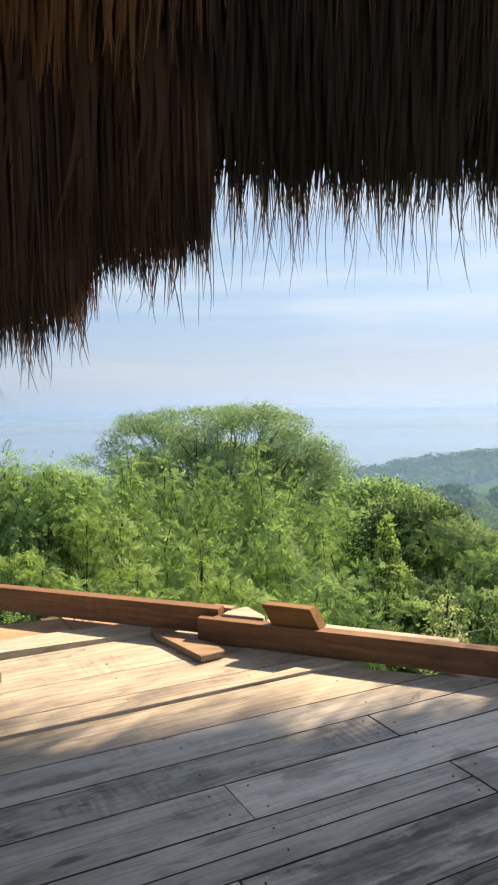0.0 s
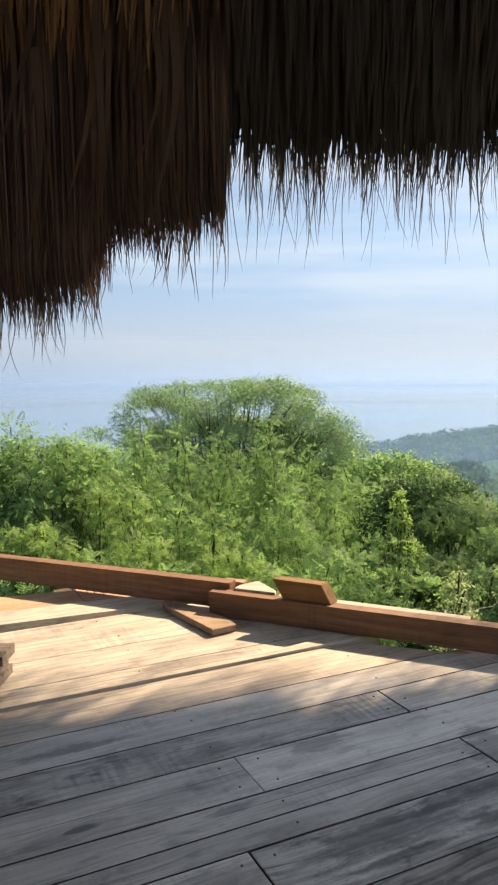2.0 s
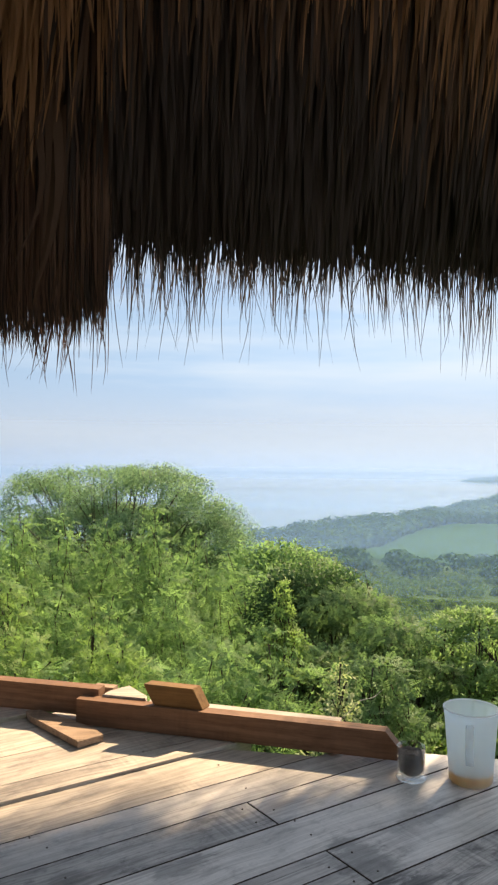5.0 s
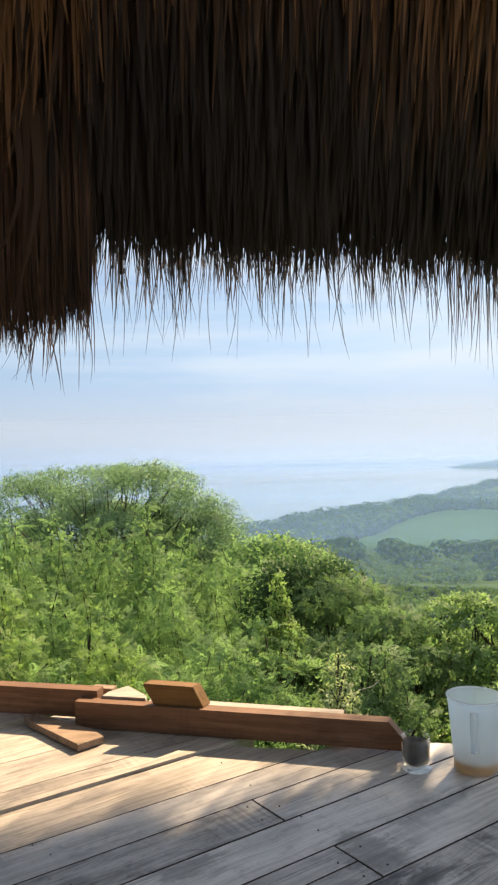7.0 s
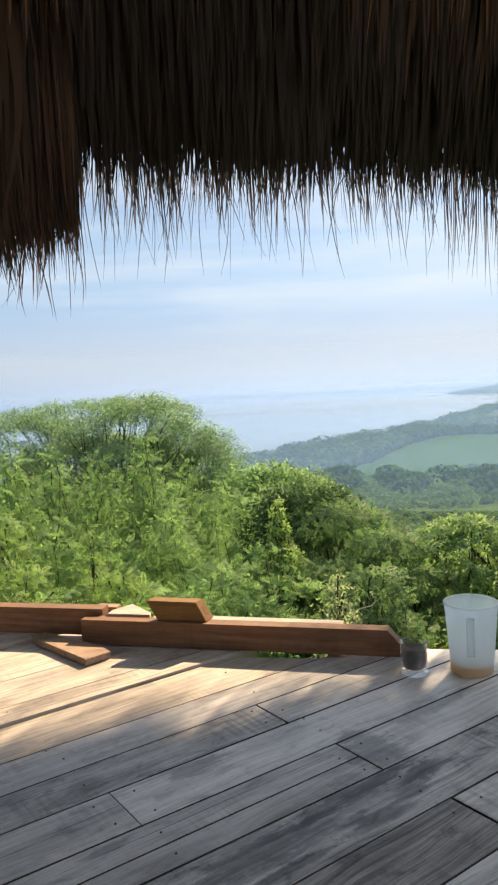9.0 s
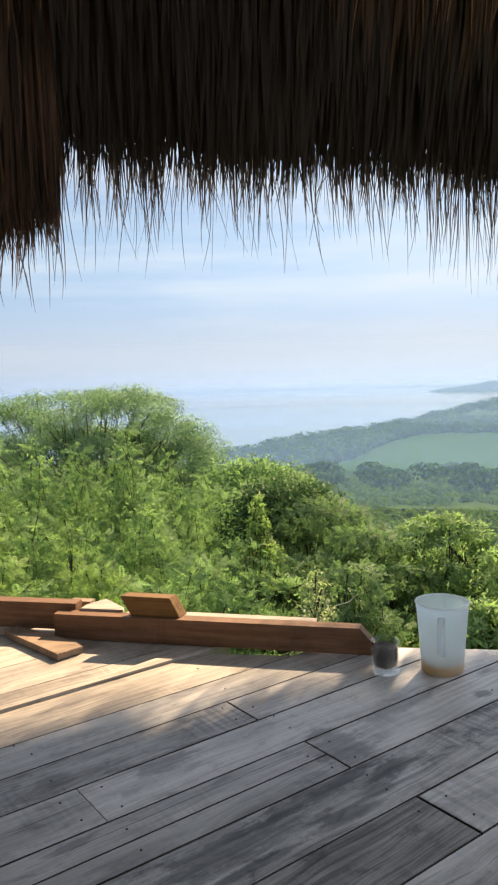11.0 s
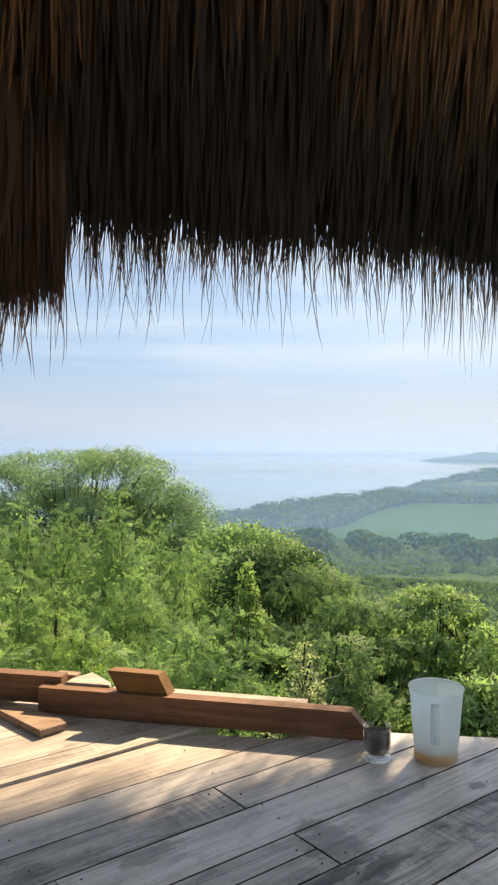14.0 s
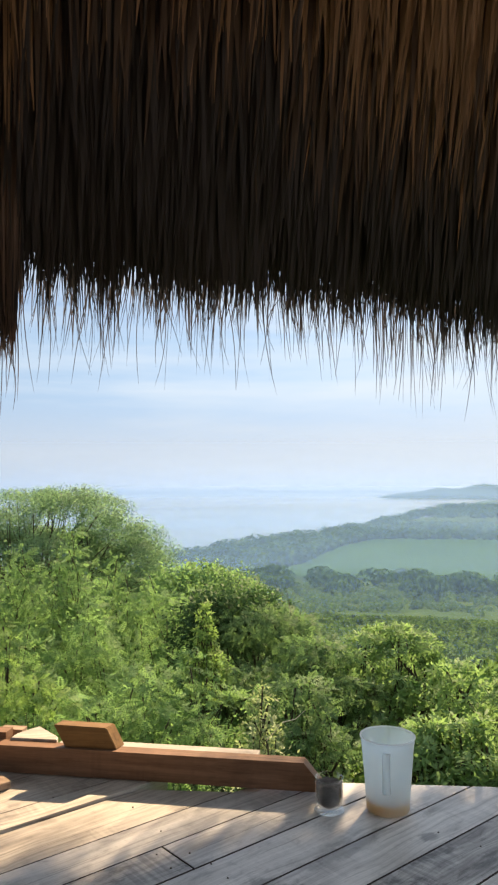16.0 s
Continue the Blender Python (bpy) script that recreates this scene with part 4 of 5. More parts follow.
build_tree("large spreading tree with a broad domed olive green crown", (x, y, z), dome(10.6, 7.0, top, top - 4.6, 110, 5, 0.74, 0.34, 0.44, 3.8) + dome(8.8, 4.8, top - 1.2, top - 4.4, 46, 6, 0.74, 0.40, 0.6, 3.0) + [(1.4, -1.6, top - 0.25, 0.9, 0.9, 0.45), (1.0, -2.4, top - 0.5, 0.9, 0.9, 0.45), (2.2, -0.6, top - 0.3, 0.9, 0.9, 0.45), (2.4, -1.9, top - 0.9, 0.9, 0.9, 0.45), (3.2, -1.4, top - 1.3, 0.95, 0.95, 0.5), (4.0, -1.0, top - 1.6, 0.9, 0.9, 0.5), (3.5, -1.8, top - 2.2, 0.9, 0.9, 0.5), (4.7, -0.4, top - 2.3, 0.85, 0.85, 0.5), (4.2, -1.5, top - 3.0, 0.9, 0.9, 0.5), (4.9, 0.4, top - 3.0, 0.8, 0.8, 0.45), (4.6, -0.8, top - 3.7, 0.8, 0.8, 0.45)], SPRIG_SMALL, M_UMBRELLA, 98, 5, 0.10, 0.0, (0.55, 0.95), 0.52, (0.4, 0.2), 0.45, 1, 9)

# trees of the slope on the other side
SLOPE = [
    ("rounded leafy tree on the green slope", 11.5, 22, -6.9, 4.6, 2.6, M_FEATHER, SPRIG, 22),
    ("dark green dense tree on the slope", 14.0, 19.5, -7.5, 3.0, 2.2, M_DARKLEAF, SPRIG_FINE, 16),
    ("rounded leafy tree on the green slope", 14.9, 24, -7.8, 2.4, 2.4, M_FEATHER, SPRIG, 14),
    ("rounded leafy tree on the green slope", 12.6, 18.5, -9.9, 3.4, 3.0, M_FEATHER, FROND_FINE, 18),
    ("rounded leafy tree on the green slope", 9.6, 17.5, -8.7, 4.2, 3.6, M_FEATHER, FROND_FINE, 20),
    ("light green feathery bush below the deck", 9.9, 11.0, -13.2, 3.3, 2.8, M_FEATHER, FROND_FINE, 20),
    ("light green feathery bush below the deck", 5.6, 10.5, -14.0, 3.0, 2.6, M_FEATHER, FROND, 16),
    ("light green feathery bush below the deck", -0.5, 9.6, -15.0, 2.6, 2.0, M_FEATHER, FROND, 14),
    ("light green feathery bush below the deck", -6.5, 9.2, -15.2, 2.6, 2.0, M_FEATHER, FROND, 14),
    ("light green feathery bush below the deck", -13.5, 9.6, -14.0, 2.6, 2.0, M_FEATHER, FROND, 14),
]
for i, (label, az, r, el, w, deep, mat, tmpl, n) in enumerate(SLOPE):
    x, y, z = on_land(az, r)
    top = EYE_Z + r * math.tan(radians(el)) - z
    build_tree(label, (x, y, z), dome(w, w * 0.85, top, max(0.4, top - deep), n, 90 + i, w * 0.17, 0.6, 0.6), tmpl, mat, 215 if r < 12 else 180 if r < 16 else 90, 110 + i, 0.026 if r < 12 else 0.07, 0.05, (0.4, 0.66) if r < 12 else (0.55, 0.95), 0.45, (0.1, 0), 0.72)

# broad spreading dark tree in layers, and the big-leaved trees beside it
def layered(width, top, low, tiers, seed, rp):
    rng = np.random.default_rng(seed)
    out = []
    for k in range(tiers):
        f = k / (tiers - 1)
        w = width * 0.5 * (0.26 + 0.74 * (1 - f) ** 0.6)
        n = int(5 + 7 * (1 - f * 0.5))
        for i in range(n):
            a = 2 * math.pi * i / n + rng.uniform(0, 0.8)
            q = rng.uniform(0.35, 1.0)
            s = rp * rng.uniform(0.8, 1.25)
            out.append((w * q * math.cos(a), w * q * math.sin(a), low + (top - low) * f + rng.normal(0, 0.12) - s * 0.3 - 0.25 * q, s, s, s * 0.34))
    return out


for az, r, el, w, deep, seed in ((17.1, 14.3, -10.2, 5.0, 3.9, 3), (14.9, 12.5, -14.3, 3.1, 2.8, 4), (19.6, 9.8, -15.4, 2.1, 1.9, 5), (20.4, 12.2, -12.5, 2.9, 2.2, 6)):
    x, y, z = on_land(az, r)
    top = EYE_Z + r * math.tan(radians(el)) - z
    build_tree("spreading tree with layered dark green foliage", (x, y, z), layered(w, top, max(0.6, top - deep), 6, seed, w * 0.15), FROND_FINE, M_DARKLEAF, 280, 140 + seed, 0.06, 0.05, (0.45, 0.75), 0.42, (0.2, 0), 0.6, 1)
for az, r, el, w, deep, seed in ((26.3, 13.5, -11.1, 2.4, 1.15, 1), (31.7, 11.0, -12.4, 1.9, 2.3, 2), (28.5, 9.4, -17.0, 1.2, 1.3, 7), (36.5, 12.0, -12.7, 3.0, 3.4, 8), (32.2, 9.4, -16.9, 1.7, 1.9, 9), (37.0, 9.4, -17.6, 2.4, 2.2, 10), (41.0, 13.5, -13.0, 3.4, 3.4, 11)):
    x, y, z = on_land(az, r)
    top = EYE_Z + r * math.tan(radians(el)) - z
    build_tree("bushy tree with clusters of broad bright green leaves", (x, y, z), dome(w, w * 0.9, top, max(0.4, top - deep), 26, 160 + seed, w * 0.15, 0.6, 0.45), WHORL, M_BROAD, 170, 180 + seed, 0.08, 0.15, (0.55, 0.95), 0.42, (0.1, 0.1), 0.70, 1, 12)

# a thicket on the slope coloured dark for its shaded hollows, a yellow-green sapling before it, and a lone plume
x, y, z = on_land(25.2, 16.5)
top = EYE_Z + 16.5 * math.tan(radians(-14.2)) - z
build_tree("dense tree on the slope, coloured dark green for shade", (x, y, z), dome(2.6, 2.0, top, max(0.3, top - 2.2), 14, 308, 0.45, 0.6, 0.5), SPRIG_FINE, M_SHADELEAF, 110, 309, 0.07, 0.1, (0.6, 1.0), 0.45, (0.1, 0), 0.7)
x, y, z = on_land(14.3, 15.2)
top = EYE_Z + 15.2 * math.tan(radians(-8.6)) - z
build_tree("dense tree on the slope, coloured dark green for shade", (x, y, z), dome(1.9, 1.6, top, max(0.4, top - 0.6), 14, 301, 0.46, 0.6, 0.5), SPRIG_FINE, M_SHADELEAF, 150, 302, 0.07, 0.1, (0.6, 1.0), 0.45, (0.1, 0), 0.7)
x, y, z = on_land(12.3, 11.8)
top = EYE_Z + 11.8 * math.tan(radians(-9.7)) - z
build_tree("slender yellow-green sapling with upright shoots", (x, y, z), column(top, top - 1.3, 0.50, 303, 0.24, 0.7), WHORL, M_SAPLING, 120, 304, 0.02, 0.7, (0.42, 0.72), 0.5, (0, 0), 0.5, 1, 0)
x, y, z = on_land(-16.2, 14.0)
top = EYE_Z + 14.0 * math.tan(radians(-4.0)) - z
build_tree("narrow plume-like sapling above the other trees", (x, y, z), [(-0.16 + 0.10 * k, 0, top - 0.16 - 0.2 * k, 0.22 + 0.02 * k, 0.22, 0.12) for k in range(5)], FROND_LONG, M_FEATHER, 260, 306, 0.025, 0.1, (0.6, 0.9), 0.8, (0.2, 0), 0.5, 0, 10)

# a thin young tree with its fronds in tiers
x, y, z = on_land(-2.2, 10.2)
top = EYE_Z + 10.2 * math.tan(radians(-10.8)) - z
foot = EYE_Z + 10.2 * math.tan(radians(-16.4)) - z
count = int((top - foot) / 0.12)
tiers = [(0.04 * math.sin(2.1 * k), 0.04 * math.cos(1.7 * k), foot + (top - foot) * k / count, 0.26 - 0.12 * k / count, 0.26 - 0.12 * k / count, 0.03) for k in range(count + 1)]
build_tree("thin young tree with feathery fronds in even tiers", (x, y, z), tiers, FROND_FINE, M_SAPLING, 520, 320, 0.012, -0.1, (0.35, 0.6), 0.9, (0.02, 0), 0.2, 0, 0)

# young growth, its sunlit look put into yellow-green leaves: bearing, distance, elevation of the top, width
for i, (az, r, el, wide) in enumerate(((-14.8, 13.0, -8.0, 0.7), (-10.9, 12.0, -9.4, 0.6), (-8.3, 11.6, -9.7, 0.6), (-16.2, 10.6, -11.0, 0.6), (-14.3, 9.8, -12.6, 0.6), (-7.6, 9.8, -12.9, 1.0), (-0.3, 9.4, -14.3, 0.8))):
    x, y, z = on_land(az, r)
    top = EYE_Z + r * math.tan(radians(el)) - z
    build_tree("young tree with a rounded head of fine leaves, coloured yellow-green for sunlight", (x, y, z), dome(wide, wide, top, top - wide * 0.75, 11, 340 + i, wide * 0.26, 0.42, 0.6), FROND_FINE, M_SAPLING, 560, 360 + i, 0.012, -0.1, (0.35, 0.6), 0.8, (0.02, 0), 0.6, 0, 0)

# a paler shrub and a bleached dead branch low in front of the dark tree
x, y, z = on_land(16.7, 8.0)
top = EYE_Z + 8.0 * math.tan(radians(-15.3)) - z
build_tree("pale leaved shrub beside the dark tree", (x, y, z), column(top, top - 1.5, 0.7, 8, 0.25, 0.6), sprig_template(8, 0.05, 0.06, 0.03, 12), M_PALELEAF, 230, 201, 0.012, 0.2, (0.6, 1.0), 0.5, (0, 0), 0.4, 1, 0)
x, y, z = on_land(16.6, 8.2)
reach = -1.80 - z
tv, tq = tube([(0, 0, -0.2), (0.04, 0, 1.0), (-0.02, 0.02, reach - 0.4), (0.05, 0, reach - 0.12), (0.16, -0.03, reach + 0.0), (0.23, -0.03, reach + 0.07), (0.37, -0.05, reach + 0.10), (0.48, -0.06, reach + 0.19)],
              [0.03, 0.022, 0.012, 0.008, 0.006, 0.005, 0.004, 0.002], 6)
dead = new("dead_branch", mesh_of("dead_branch", tv, tq, M_TWIG, True))
dead.location = (x, y, z)
tagged(dead, "thin bleached dead branch standing in the undergrowth", "branch")

# a weed reaching up past the deck's edge
x, y = 1.235, 2.72
z = land_z(x, y)
build_tree("spindly weed growing up past the deck edge", (x, y, z), [(0.0, 0, -z - 0.18, 0.03, 0.03, 0.05), (-0.015, 0.02, -z - 0.26, 0.04, 0.04, 0.06), (0.02, 0.03, -z - 0.38, 0.06, 0.06, 0.08)], sprig_template(6, 0.02, 0.03, 0.012, 4), M_WEED, 420, 205, 0.010, 0.5, (0.7, 1.2), 0.8, (0, 0), 0.1, 0, 0)

# undergrowth on the slope
def undergrowth():
    rng = np.random.default_rng(44)
    P = []
    while len(P) < 4200:
        az, r = rng.uniform(-24, 42), 3.6 + 26 * rng.random() ** 1.3
        x, y = r * math.sin(radians(az)), r * math.cos(radians(az))
        P.append((x, y, land_z(x, y) + rng.uniform(0.05, 0.9)))
    P = np.array(P)
    D = rng.normal(0, 1, (len(P), 3))
    D[:, 2] = abs(D[:, 2])
    V, Q = scatter(SPRIG, P, D, rng, (0.9, 1.8), 0.4)
    tagged(new("undergrowth", quads_mesh("undergrowth", V, Q, M_DARKLEAF)), "dense green undergrowth covering the slope below", "undergrowth", kind="stuff")


def mid_woods():
    """Woods of the middle distance, leaf by clump of leaves."""
    rng = np.random.default_rng(45)
    P, D = [], []
    for _ in range(420):
        az = rng.uniform(6, 46)
        r = rng.uniform(45, 330) if az > 16 else rng.uniform(32, 120)
        if r < 60 and az > 20 and rng.random() < 0.6:
            continue
        x, y = r * math.sin(radians(az)), r * math.cos(radians(az))
        z = land_z(x, y)
        s = rng.uniform(1.6, 3.4) * (0.8 if r < 90 else 1.25)
        cap = EYE_Z + r * math.tan(radians(-12.0 if az > 19 and r < 140 else -10.9 if az > 17.2 else -8.0)) - z
        h = min(rng.uniform(1.6, 3.6), max(0.6, cap))
        for _ in range(4):
            o = rng.normal(0, 0.5, 3) * (s, s, 0.25 * h)
            a, d = puff_points((x + o[0], y + o[1], z + h * 0.55 + o[2]), (s * 0.6, s * 0.6, h * 0.36), 17, rng, 0.6)
            P.append(a)
            D.append(d)
    D = np.concatenate(D)
    clump = sprig_template(4, 0.46, 0.78, 0.46, 9)
    V, Q = scatter(clump, np.concatenate(P), D, rng, (0.7, 1.4), 0.3)
    tagged(new("woods", quads_mesh("woods", V, Q, M_SCRUB, leaf_normals(V, np.repeat(D, len(clump[0]), axis=0), 0.3))), "low green woods and scrub on the hillside", "woods", kind="stuff")


undergrowth()
mid_woods()


# ---- the deck ----
TURN = 25.0
E_AX, N_AX = Vector((0.9415, -0.337)), Vector((0.337, 0.9415))
CU, SU = math.cos(radians(TURN)), math.sin(radians(TURN))


def uv(x, y):
    return (x * CU + y * SU, -x * SU + y * CU)


def clip_edge(poly, limit):
    """Keep the part of a deck polygon on the hut's side of a line parallel to the deck's edge."""
    nu, nv = uv(*N_AX)
    out = []
    for a, b in zip(poly, poly[1:] + poly[:1]):
        da, db = a[0] * nu + a[1] * nv - limit, b[0] * nu + b[1] * nv - limit
        if da <= 0:
            out.append(a)
        if (da < 0) != (db < 0) and abs(da - db) > 1e-9:
            f = da / (da - db)
            out.append((a[0] + (b[0] - a[0]) * f, a[1] + (b[1] - a[1]) * f))
    return out


floor = new("floor")
floor.rotation_euler = (0, 0, radians(TURN))
tagged(floor, "weathered grey wooden deck of boards laid on the diagonal", "floor", kind="structure")
GAP = 0.0023
deck_rng = random.Random(12)


def plank(u0, u1, v0, v1, z=0.0, mat=None, limit=2.465, v0b=None, v1b=None, gap=GAP):
    """A board between u0 and u1; v0, v1 are its sides at u0 and v0b, v1b those at u1."""
    v0b = v0 if v0b is None else v0b
    v1b = v1 if v1b is None else v1b
    e0, e1 = (0.0008 if abs(u - 0.652) < 0.01 else 0.0035 if abs(u - 1.222) < 0.001 else gap for u in (u0, u1))     # one butt joint is nearly shut
    poly = clip_edge([(u0 + e0, v0 + gap), (u1 - e1, v0b + gap), (u1 - e1, v1b - gap), (u0 + e0, v1 - gap)], limit)
    if len(poly) < 3:
        return None
    bm = prism_bm(poly, -0.032, z + deck_rng.uniform(-0.0003, 0.0003), 0.0012)
    ob = part("plank", bm, mat or M_DECK, floor)
    ob.data.materials.append(M_BOARD_EDGE)           # sawn sides, darker where they face a joint
    for f in ob.data.polygons:
        f.material_index = 1 if abs(f.normal.z) < 0.2 and z < 0.005 else 0
    return ob


FAR = 5.2
BOARDS = [
    # u0, u1, v0, v1, z, limit, v0 at u1, v1 at u1
    (-2.4, 1.222, 0.850, 1.022, 0.0, 2.465), (1.222, FAR, 0.850, 1.020, 0.0, 2.465),
    (-2.4, 0.530, 1.022, 1.232, 0.0, 2.465, 1.022, 1.2027), (0.530, FAR, 1.022, 1.2015, 0.0, 2.465, 1.020, 1.165),
    (-2.4, 1.195, 1.232, 1.277, 0.0, 2.465, 1.197, 1.279), (-2.4, 1.195, 1.277, 1.390, 0.0, 2.465, 1.279, 1.363),
    (1.195, FAR, 1.197, 1.362, 0.0, 2.465, 1.166, 1.325),
    (-2.4, 0.652, 1.390, 1.543, 0.0, 2.465, 1.368, 1.5325), (0.652, FAR, 1.368, 1.5325, 0.0, 2.465, 1.325, 1.495),
    (1.175, FAR, 1.5315, 1.678, 0.0, 2.465, 1.4955, 1.660),
    (-2.4, 1.175, 1.544, 1.692, 0.0, 2.465, 1.531, 1.678),
    (-2.4, FAR, 1.693, 1.872, 0.0, 2.462, 1.661, 1.765),
    (-2.4, FAR, 1.872, 2.034, 0.0, 2.372, 1.765, 2.020),
    (-2.4, FAR, 2.034, 2.183, 0.009, 2.452, 2.024, 2.062), (-2.4, FAR, 2.183, 2.352, 0.009, 2.452, 2.062, 2.310),
    (-2.4, FAR, 2.352, 2.525, 0.008, 2.60, 2.310, 2.470),
    (-2.4, FAR, 2.525, 2.672, 0.007, 2.62, 2.470, 2.600),
    (-1.0, 0.93, 2.822, 2.985, 0.013, 2.66, 2.655, 2.805),
    (-1.0, 0.62, 2.988, 3.290, 0.006, 2.74, 2.836, 3.030), (0.62, 1.30, 2.836, 3.075, 0.006, 2.74, 2.776, 3.000),
]
# The last group takes the brightened colour, painting light from the open side.
DARK_BOARDS, STAINED_BOARDS, LIT_BOARDS = (0,), (3, 10), (1, 6, 8, 9)
for k, b in enumerate(BOARDS):
    u0, u1, v0, v1, z, limit = b[:6]
    new_wood = z == 0.006
    plank(u0, u1, v0, v1, z, M_DECK_NEW if new_wood else M_DECK_DARK if k in DARK_BOARDS else M_DECK_STAINED if k in STAINED_BOARDS else M_DECK_LIT if k in LIT_BOARDS else M_DECK_SUNLIT if v0 > 1.86 else M_DECK, limit, *(b[6:] if len(b) > 6 else ()))
# the boards towards and behind the viewer
v = 0.850
while v > -4.2:
    w = deck_rng.uniform(0.14, 0.175)
    cut = deck_rng.uniform(-0.6, 1.6)
    plank(-3.2, cut, v - w, v)
    plank(cut, FAR, v - w, v)
    v -= w

# dark sheet added unseen under the deck to darken its joints, well back from its edge
poly = [(-2.9, -3.2), (3.2, -3.2), (3.2, 1.0), (-2.9, 3.2)]
poly = [uv(*p) for p in poly]
part("underlay", prism_bm(poly, -0.075, -0.055, 0.002), M_POST, floor, "dark sheet added unseen under the deck to darken its joints")

# nails beside the joints
NAIL = None
for u, v in [(1.15, 1.30), (1.16, 1.225), (1.24, 1.32), (1.235, 1.225), (1.13, 1.57), (1.14, 1.65), (1.21, 1.60), (1.21, 1.44), (1.22, 1.52), (0.61, 1.41), (0.60, 1.50), (0.70, 1.40),
             (0.70, 1.50), (0.67, 1.32), (0.66, 1.24), (0.57, 1.17), (0.56, 1.06), (0.49, 1.10), (0.50, 1.17), (1.27, 0.98), (1.26, 0.90), (1.18, 0.98), (1.19, 1.08), (1.20, 1.15),
             (0.62, 1.60), (0.63, 1.75), (0.61, 1.82), (1.22, 1.75), (1.24, 1.93), (0.60, 2.10), (0.62, 2.28), (1.08, 2.13), (0.63, 2.42), (0.60, 2.60), (1.80, 1.40), (1.81, 1.52), (1.80, 1.24), (1.82, 1.12)]:
    if NAIL is None:
        bm = bmesh.new()
        bmesh.ops.create_cone(bm, cap_ends=True, segments=8, radius1=0.0028, radius2=0.0023, depth=0.002)
        NAIL = part("nail", bm, M_NAIL, floor, "rusty nail head")
        ob = NAIL
    else:
        ob = new("nail", NAIL.data)
        ob.parent = floor
    ob.location = (u, v, 0.0012 if v < 2.03 else 0.0092)

# what carries the deck
for k, (u, v, lo) in enumerate([(1.19, -0.6, 0), (0.60, -0.6, 0), (-0.6, -0.6, 0), (2.4, -0.6, 0)]):
    bm = bar_bm(4.0 if u < 1.0 else 2.0 if u > 2 else 3.0, 0.07, 0.12)
    j = part("joist", bm, M_POST, None)
    j.matrix_world = pose(0, 0, 0, 0, 0, TURN) @ pose(u + 0.035, -1.4 + 0.6 * (u < 1), -0.153, 0, 0, 90)
    tagged(j, "dark wooden joist under the deck boards", "joist", "joists under the deck")
    for d in (0.3, 1.7):
        px, py = (pose(0, 0, 0, 0, 0, TURN) @ pose(u, -1.4 + 0.6 * (u < 1) + d, 0)).translation[:2]
        gz = land_z(px, py) - 0.2
        vts, fcs = tube([(0, 0, gz), (0, 0, gz * 0.5), (0, 0, -0.15)], [0.08, 0.075, 0.07], 10)
        post = new("deck_post", mesh_of("deck_post", vts, fcs, M_POST, True))
        post.location = (px, py, 0)
        tagged(post, "round dark wooden post carrying the deck", "post", "posts under the deck")


# ---- timbers lying along the edge ----
def timber(name, a, b, depth, height, z, mat, label, category="beam", end_slope=0.0, bevel=0.003, start_slope=0.0):
    a, b = Vector(a), Vector(b)
    ln = (b - a).length
    ob = part(name, bar_bm(ln, depth, height, bevel, end_slope, start_slope), mat, None, label)
    ob.matrix_world = pose(a.x, a.y, z, 0, 0, math.degrees(math.atan2(b.y - a.y, b.x - a.x)))
    return tagged(ob, label, category)


timber("timber_beam", (-0.1483, 2.6600), (0.8950, 2.1783), 0.050, 0.087, 0.0125, M_BEAM, "red-brown sawn timber lying along the deck edge, end cut slanting", end_slope=0.075)
timber("timber_beam", (-2.1494, 3.5915), (-0.0723, 2.6878), 0.052, 0.0975, 0.0235, M_BEAM, "long red-brown sawn timber lying along the deck edge")
timber("timber_beam", (0.0977, 2.6370), (0.7181, 2.3478), 0.054, 0.090, -0.0076, M_PALE, "pale sawn timber lying behind the red-brown one")
timber("board_offcut", (-0.0977, 2.7689), (-0.0215, 2.7347), 0.04, 0.085, 0.0235, M_TAN, "short tan offcut standing behind the long timber", "offcut", start_slope=0.0, end_slope=0.0)

# grey-white board lying flat behind the timber, its corner showing
bm = prism_bm([(-0.0586, 2.6712), (0.0928, 2.6057), (0.0977, 2.637), (0.0371, 2.764), (-0.0391, 2.7103)], 0.0, 0.1075, 0.003)
tagged(part("board", bm, M_PALE, None), "pale grey-white board lying behind the timbers", "board")


# leaning block on the timber
def build_block():
    bm = bmesh.new()
    pts = []
    for y in (0, 0.05):
        for x, z in ((0.0, 0.0), (0.178, 0.0), (0.142, 0.068), (-0.040, 0.070)):
            pts.append(bm.verts.new((x + 0.012 * (y > 0), y, z)))
    for f in ((0, 1, 2, 3), (7, 6, 5, 4), (0, 4, 5, 1), (1, 5, 6, 2), (2, 6, 7, 3), (3, 7, 4, 0)):
        bm.faces.new([pts[i] for i in f])
    bmesh.ops.recalc_face_normals(bm, faces=bm.faces)
    bmesh.ops.bevel(bm, geom=list(bm.edges), offset=0.0025, segments=2, affect="EDGES")
    ob = part("wood_block", bm, M_OFFCUT, None)
    ob.matrix_world = pose(0.1167, 2.5541, 0.0998, 0, 0, -24.8)
    tagged(ob, "orange mitre-cut wooden block resting on the timber", "wood block")


build_block()

# loose wedge of board on the floor
bm = prism_bm([(-0.330, 2.760), (-0.310, 2.70), (-0.130, 2.440), (-0.050, 2.490), (-0.085, 2.560), (-0.285, 2.765)], 0.012, 0.034, 0.002)
tagged(part("board_offcut", bm, M_TAN, None), "loose wedge-shaped board offcut lying on the deck", "offcut")

